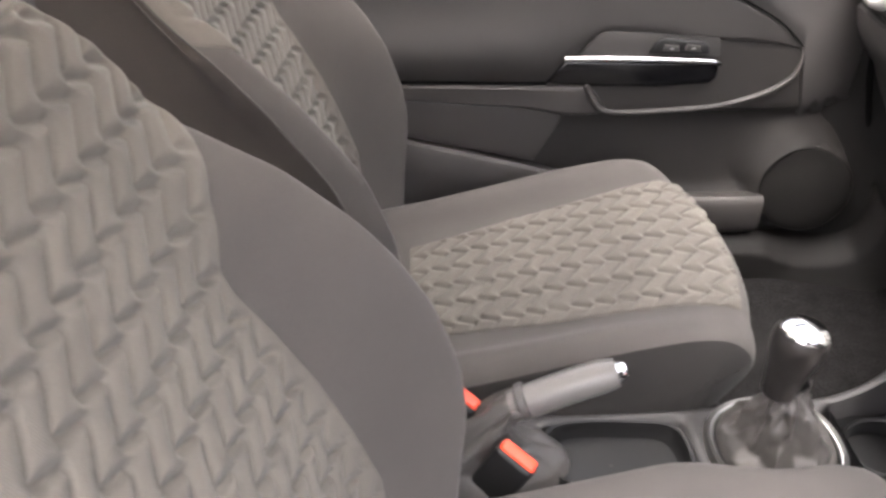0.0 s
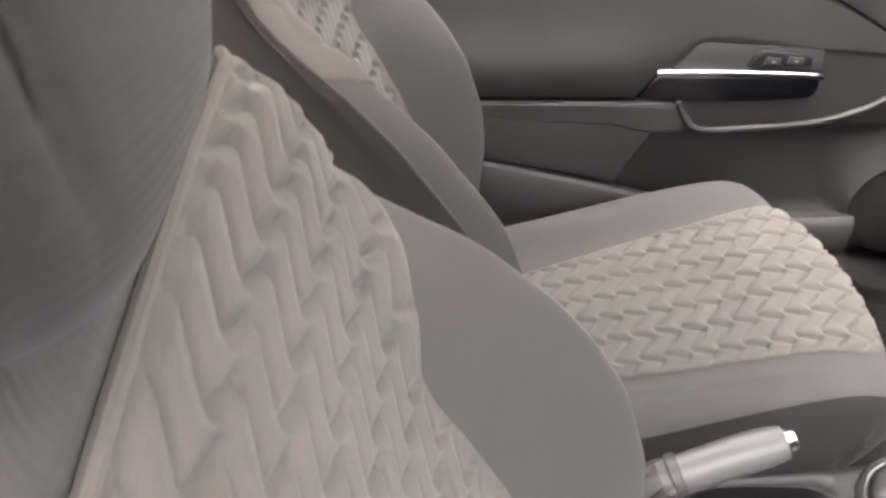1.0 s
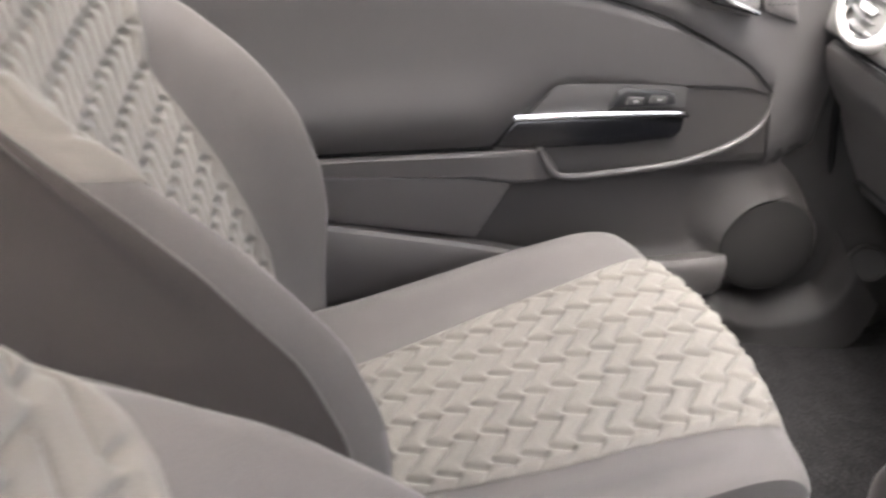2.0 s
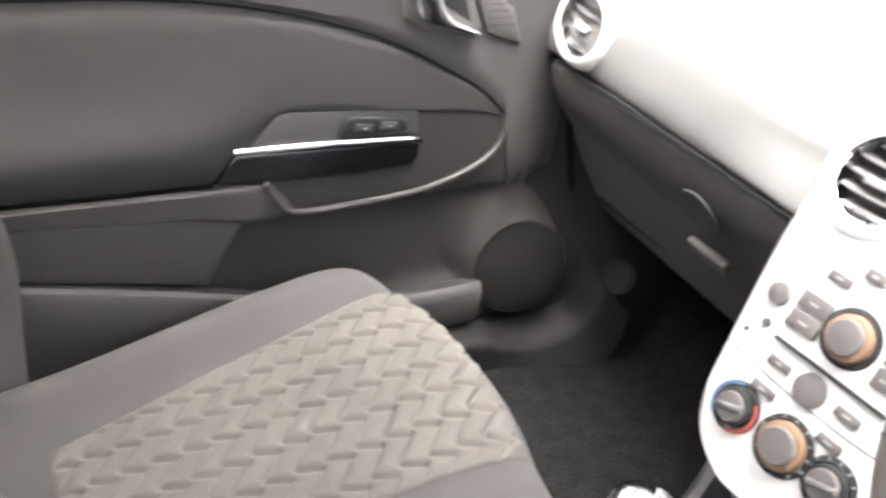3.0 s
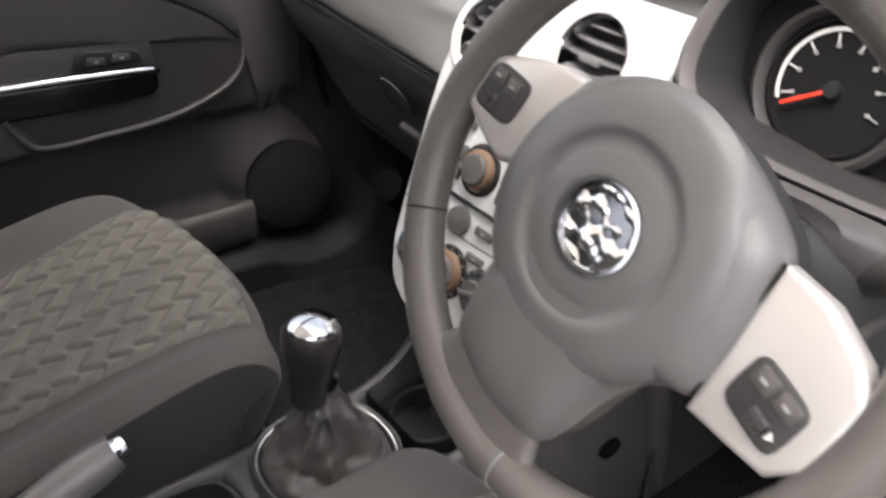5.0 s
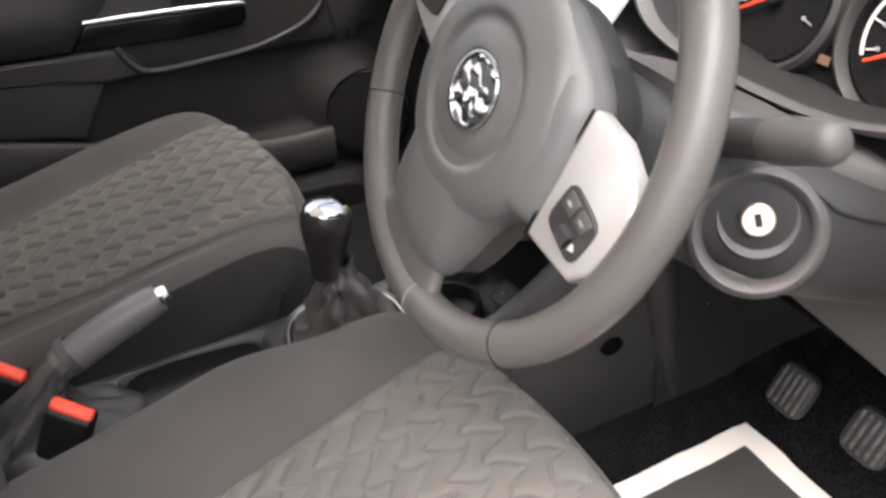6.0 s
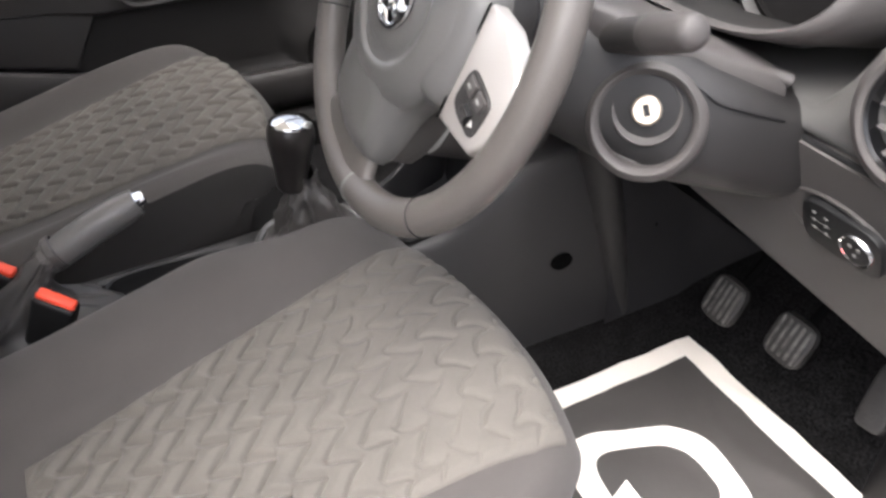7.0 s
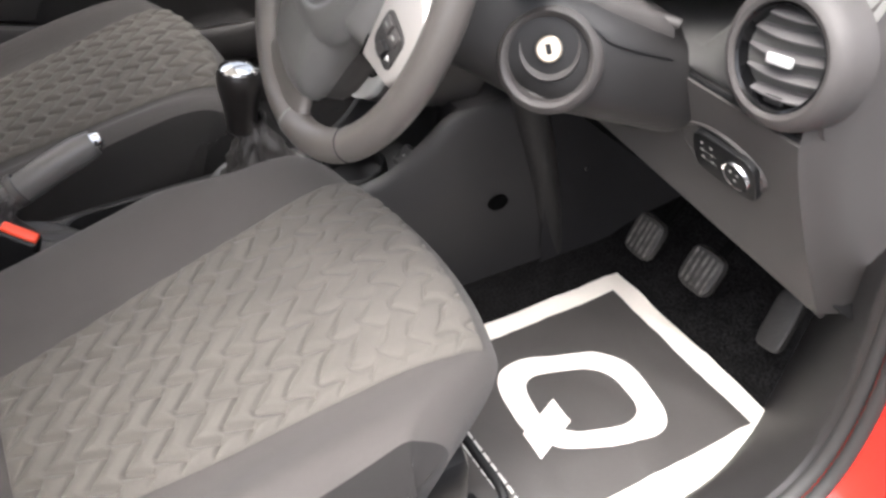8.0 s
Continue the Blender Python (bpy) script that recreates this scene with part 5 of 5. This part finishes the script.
hb = thing("handbrake", "leather-covered handbrake lever with chrome button", "handbrake")
grip_line = spline([(0.118, 0.016, 0.290), (0.14, 0.016, 0.300), (0.19, 0.017, 0.322), (0.236, 0.018, 0.338)], 6)
part("lever_grip", tube(grip_line, [0.0185 + 0.0018 * smooth(k / 8) - 0.004 * smooth((k - 14) / 5) for k in range(len(grip_line))], 24), M_GRIP, hb, "worn grey leather grip", 60)
part("grip_seam", tube([p + Vector((0, -0.004, 0.0195 - 0.003 * smooth((k - 13) / 5))) for k, p in enumerate(grip_line)], 0.0008, 6), M_GAITER, hb)
part("release_button", lathe([(0.0135, -0.012), (0.0140, -0.002), (0.0115, 0.001), (0.0105, 0.006), (0.009, 0.009), (0, 0.010)], axis((0.238, 0.018, 0.339), (0.93, 0.02, 0.36)), 24), M_CHROME, hb, "chrome release button")
rings = []
for x, z, a, b, fold in ((0.075, 0.196, 0.062, 0.120, 0.0), (0.078, 0.205, 0.055, 0.112, 0.10), (0.080, 0.214, 0.044, 0.090, 0.22), (0.082, 0.228, 0.037, 0.064, 0.24), (0.088, 0.246, 0.031, 0.046, 0.2), (0.098, 0.264, 0.026, 0.034, 0.14), (0.110, 0.281, 0.0225, 0.026, 0.10), (0.120, 0.2925, 0.0215, 0.0225, 0.05), (0.128, 0.297, 0.0225, 0.0225, 0.02), (0.134, 0.300, 0.0205, 0.0205, 0.0)):
    lean = smooth((z - 0.20) / 0.09)
    ring = []
    for i, (p, q) in enumerate(oval(a, b, 90, 2.2)):
        t = 2 * math.pi * i / 90
        f = 1 + fold * (ridge(t, 6, 0.6 + 20 * z) + 0.6 * ridge(t, 9, 2.0 - 14 * z) - 0.7)
        ring.append((x + q * f * (1 - 0.6 * lean), 0.016 + p * f, z + 0.92 * q * f * lean * -0.4 + 0.06 * fold * ridge(t, 5, 1.1)))
    rings.append(ring)
part("gaiter", crumple(rings, 9, 3, 0.005), M_GAITER, hb, "creased leather gaiter", 70)
part("collar", lathe([(0.0205, -0.006), (0.0225, -0.004), (0.0225, 0.004), (0.0205, 0.006)], axis((0.131, 0.016, 0.2985), (0.92, 0.0, 0.4)), 30), M_GAITER, hb)


def buckle(name, x, y, z, lean):
    b = thing("seat_belt_buckle", name, "seat belt buckle", "seat belt buckles")
    m = pose(x, y, z, lean, 24, -34)
    part("buckle_body", box((0.05, 0.026, 0.09), m, 0.006, 3), M_BLACK, b)
    part("release_key", box((0.046, 0.016, 0.012), m @ pose(0, 0.0, 0.044), 0.004, 3), M_ORANGE, b, "bright red release button")
    part("stem", box((0.03, 0.012, 0.10), m @ pose(0, 0, -0.08), 0.003), M_BLACK, b)
    return b


buckle("black seat belt buckle with red button beside the driver's seat", 0.104, -0.036, 0.236, 0)
buckle("black seat belt buckle with red button beside the passenger's seat", 0.048, 0.055, 0.242, 0)

# ---------------------------------------------------------------- footwell
for y, z, x, w, h, name in ((-0.305, 0.144, 0.927, 0.056, 0.064, "clutch"), (-0.412, 0.154, 0.937, 0.060, 0.064, "brake")):
    p = thing("pedal", "worn ribbed rubber " + name + " pedal", "pedal", "pedals")
    m = axis((x, y, z), (-0.88, 0, 0.47))
    part("pedal_pad", plate(oval(w / 2, h / 2, 28, 4), 0.012, m, 0.004, 3), M_PEDAL, p)
    for k in range(5):
        part("rib", box((0.004, h * 0.78, 0.004), m @ pose((k - 2) * w * 0.17, 0, 0.0125), 0.001), M_RIB, p)
    part("pedal_arm", tube(spline([(x + 0.012, y, z), (x + 0.07, y, z + 0.08), (x + 0.09, y, z + 0.25)], 5), 0.007), M_HOLESHADE, p)
p = thing("pedal", "long rubber accelerator pedal", "pedal", "pedals")
part("pedal_pad", plate(oval(0.020, 0.043, 28, 5), 0.012, axis((0.967, -0.533, 0.145), (-0.85, 0, 0.5)) @ pose(0, 0, 0, 0, 0, 8), 0.004, 3), M_PEDAL, p)
part("pedal_arm", tube([(0.985, -0.535, 0.17), (1.06, -0.535, 0.33)], 0.008), M_BLACK, p)

mat = thing("paper_floor_mat", "creased dark paper floor mat with white border and emblem", "floor mat")


def mat_z(x, y):
    fold = 1 - abs(noise.noise((x * 9 + 2, y * 6, 5)))
    return 0.005 + 0.003 * noise.noise((x * 14, y * 14, 0)) + 0.0015 * noise.noise((x * 45, y * 30, 3)) + 0.004 * fold ** 6


def mat_sheet(x0, x1, y0, y1, nx, ny, up=0.0):
    return grid([[(x, y, mat_z(x, y) + up) for y in np.linspace(y0, y1, ny)] for x in np.linspace(x0, x1, nx)])


part("sheet", mat_sheet(0.42, 0.95, -0.622, -0.232, 60, 45), M_PAPER, mat, "dark printed paper", 60)
part("border", merge(mat_sheet(0.915, 0.95, -0.622, -0.232, 6, 45, 0.0015), mat_sheet(0.42, 0.915, -0.265, -0.232, 60, 6, 0.0015), mat_sheet(0.42, 0.915, -0.622, -0.573, 60, 6, 0.0015)), M_WHITE, mat, "white printed border", 60)


def emblem(u, v, k=1.0):
    """A place on the mat inside the slanting emblem."""
    return 0.734 + k * (0.099 * u - 0.011 * v), -0.423 - k * (0.034 * u + 0.087 * v)


bm = grid([[(*emblem(u, v, k), mat_z(*emblem(u, v, k)) + 0.0015) for u, v in oval(1, 1, 64, 3.2)] for k in np.linspace(1.0, 0.655, 6)], False, True)
part("emblem_ring", bm, M_WHITE, mat, "white printed emblem", 60)
tail = [Vector(p) for p in ((0.699, -0.405), (0.699, -0.448), (0.624, -0.485), (0.627, -0.437))]
bm = grid([[(*p, mat_z(*p) + 0.002) for p in [tuple(tail[0].lerp(tail[3], t).lerp(tail[1].lerp(tail[2], t), w)) for w in (0, 0.33, 0.67, 1)]] for t in np.linspace(0, 1, 8)])
part("emblem_tail", bm, M_WHITE, mat, sharp=60)
for x in (0.5645, 0.5495):
    y = -0.395
    while y > -0.56:
        n = 0.012 + 0.010 * abs(math.sin(y * 310))
        part("print_line", mat_sheet(x - 0.0022, x + 0.0022, y - n, y, 2, 4, 0.0015), M_MARK, mat)
        y -= n + 0.004

# ---------------------------------------------------------------- driver's sill
inner = spline([(-0.6, -0.617, -0.004), (0.2, -0.620, -0.004), (0.62, -0.624, -0.004), (0.74, -0.622, -0.004), (0.80, -0.614, -0.004), (0.87, -0.592, -0.004), (0.95, -0.560, -0.004), (1.03, -0.525, 0.02), (1.10, -0.50, 0.12)], 8)
outer = spline([(-0.6, -0.70, 0.085), (0.2, -0.70, 0.085), (0.58, -0.70, 0.082), (0.70, -0.70, 0.082), (0.78, -0.70, 0.092), (0.828, -0.70, 0.135), (0.845, -0.70, 0.217), (0.838, -0.70, 0.325), (0.815, -0.70, 0.46)], 8)
rows = []
for k, (a, b) in enumerate(zip(inner, outer)):
    rise = 1 - smooth((k - 28) / 24)
    rows.append([a, a.lerp(b, 0.08) + Vector((0, 0, 0.030 * rise)), a.lerp(b, 0.2) + Vector((0, 0, 0.034 * rise - 0.004 * (1 - rise))), a.lerp(b, 0.45) + Vector((0, 0, 0.024 * rise - 0.010 * (1 - rise))), a.lerp(b, 0.75) + Vector((0, 0, 0.010 * rise - 0.008 * (1 - rise))), a.lerp(b, 0.95) + Vector((0, 0, 0.002)), b, b + Vector((0.002, -0.008, -0.006))])
sillr = part("sill_trim", grid(rows), M_SILLR, sharp=60)
tagged(sillr, "grey plastic sill trim at the open driver's door", "sill trim", kind="structure")
seal = part("door_seal", tube([p + Vector((0.004, -0.015, -0.004)) for p in outer], 0.0085, 10), M_RUBBER)
part("seal_lip", tube([p + Vector((0.007, -0.032, -0.010)) for p in outer], 0.0085, 10), M_RUBBER, seal)
tagged(seal, "black rubber door seal along the sill", "door seal", kind="structure")
part("body_sill", grid([[p + Vector((0.003, -0.010, -0.016)), p + Vector((0.012, -0.046, -0.018)), p + Vector((0.016, -0.058, -0.020)), p + Vector((0.024, -0.078, -0.05)), p + Vector((0.03, -0.088, -0.22))] for p in outer]), M_RED, body, "glossy red painted sill")
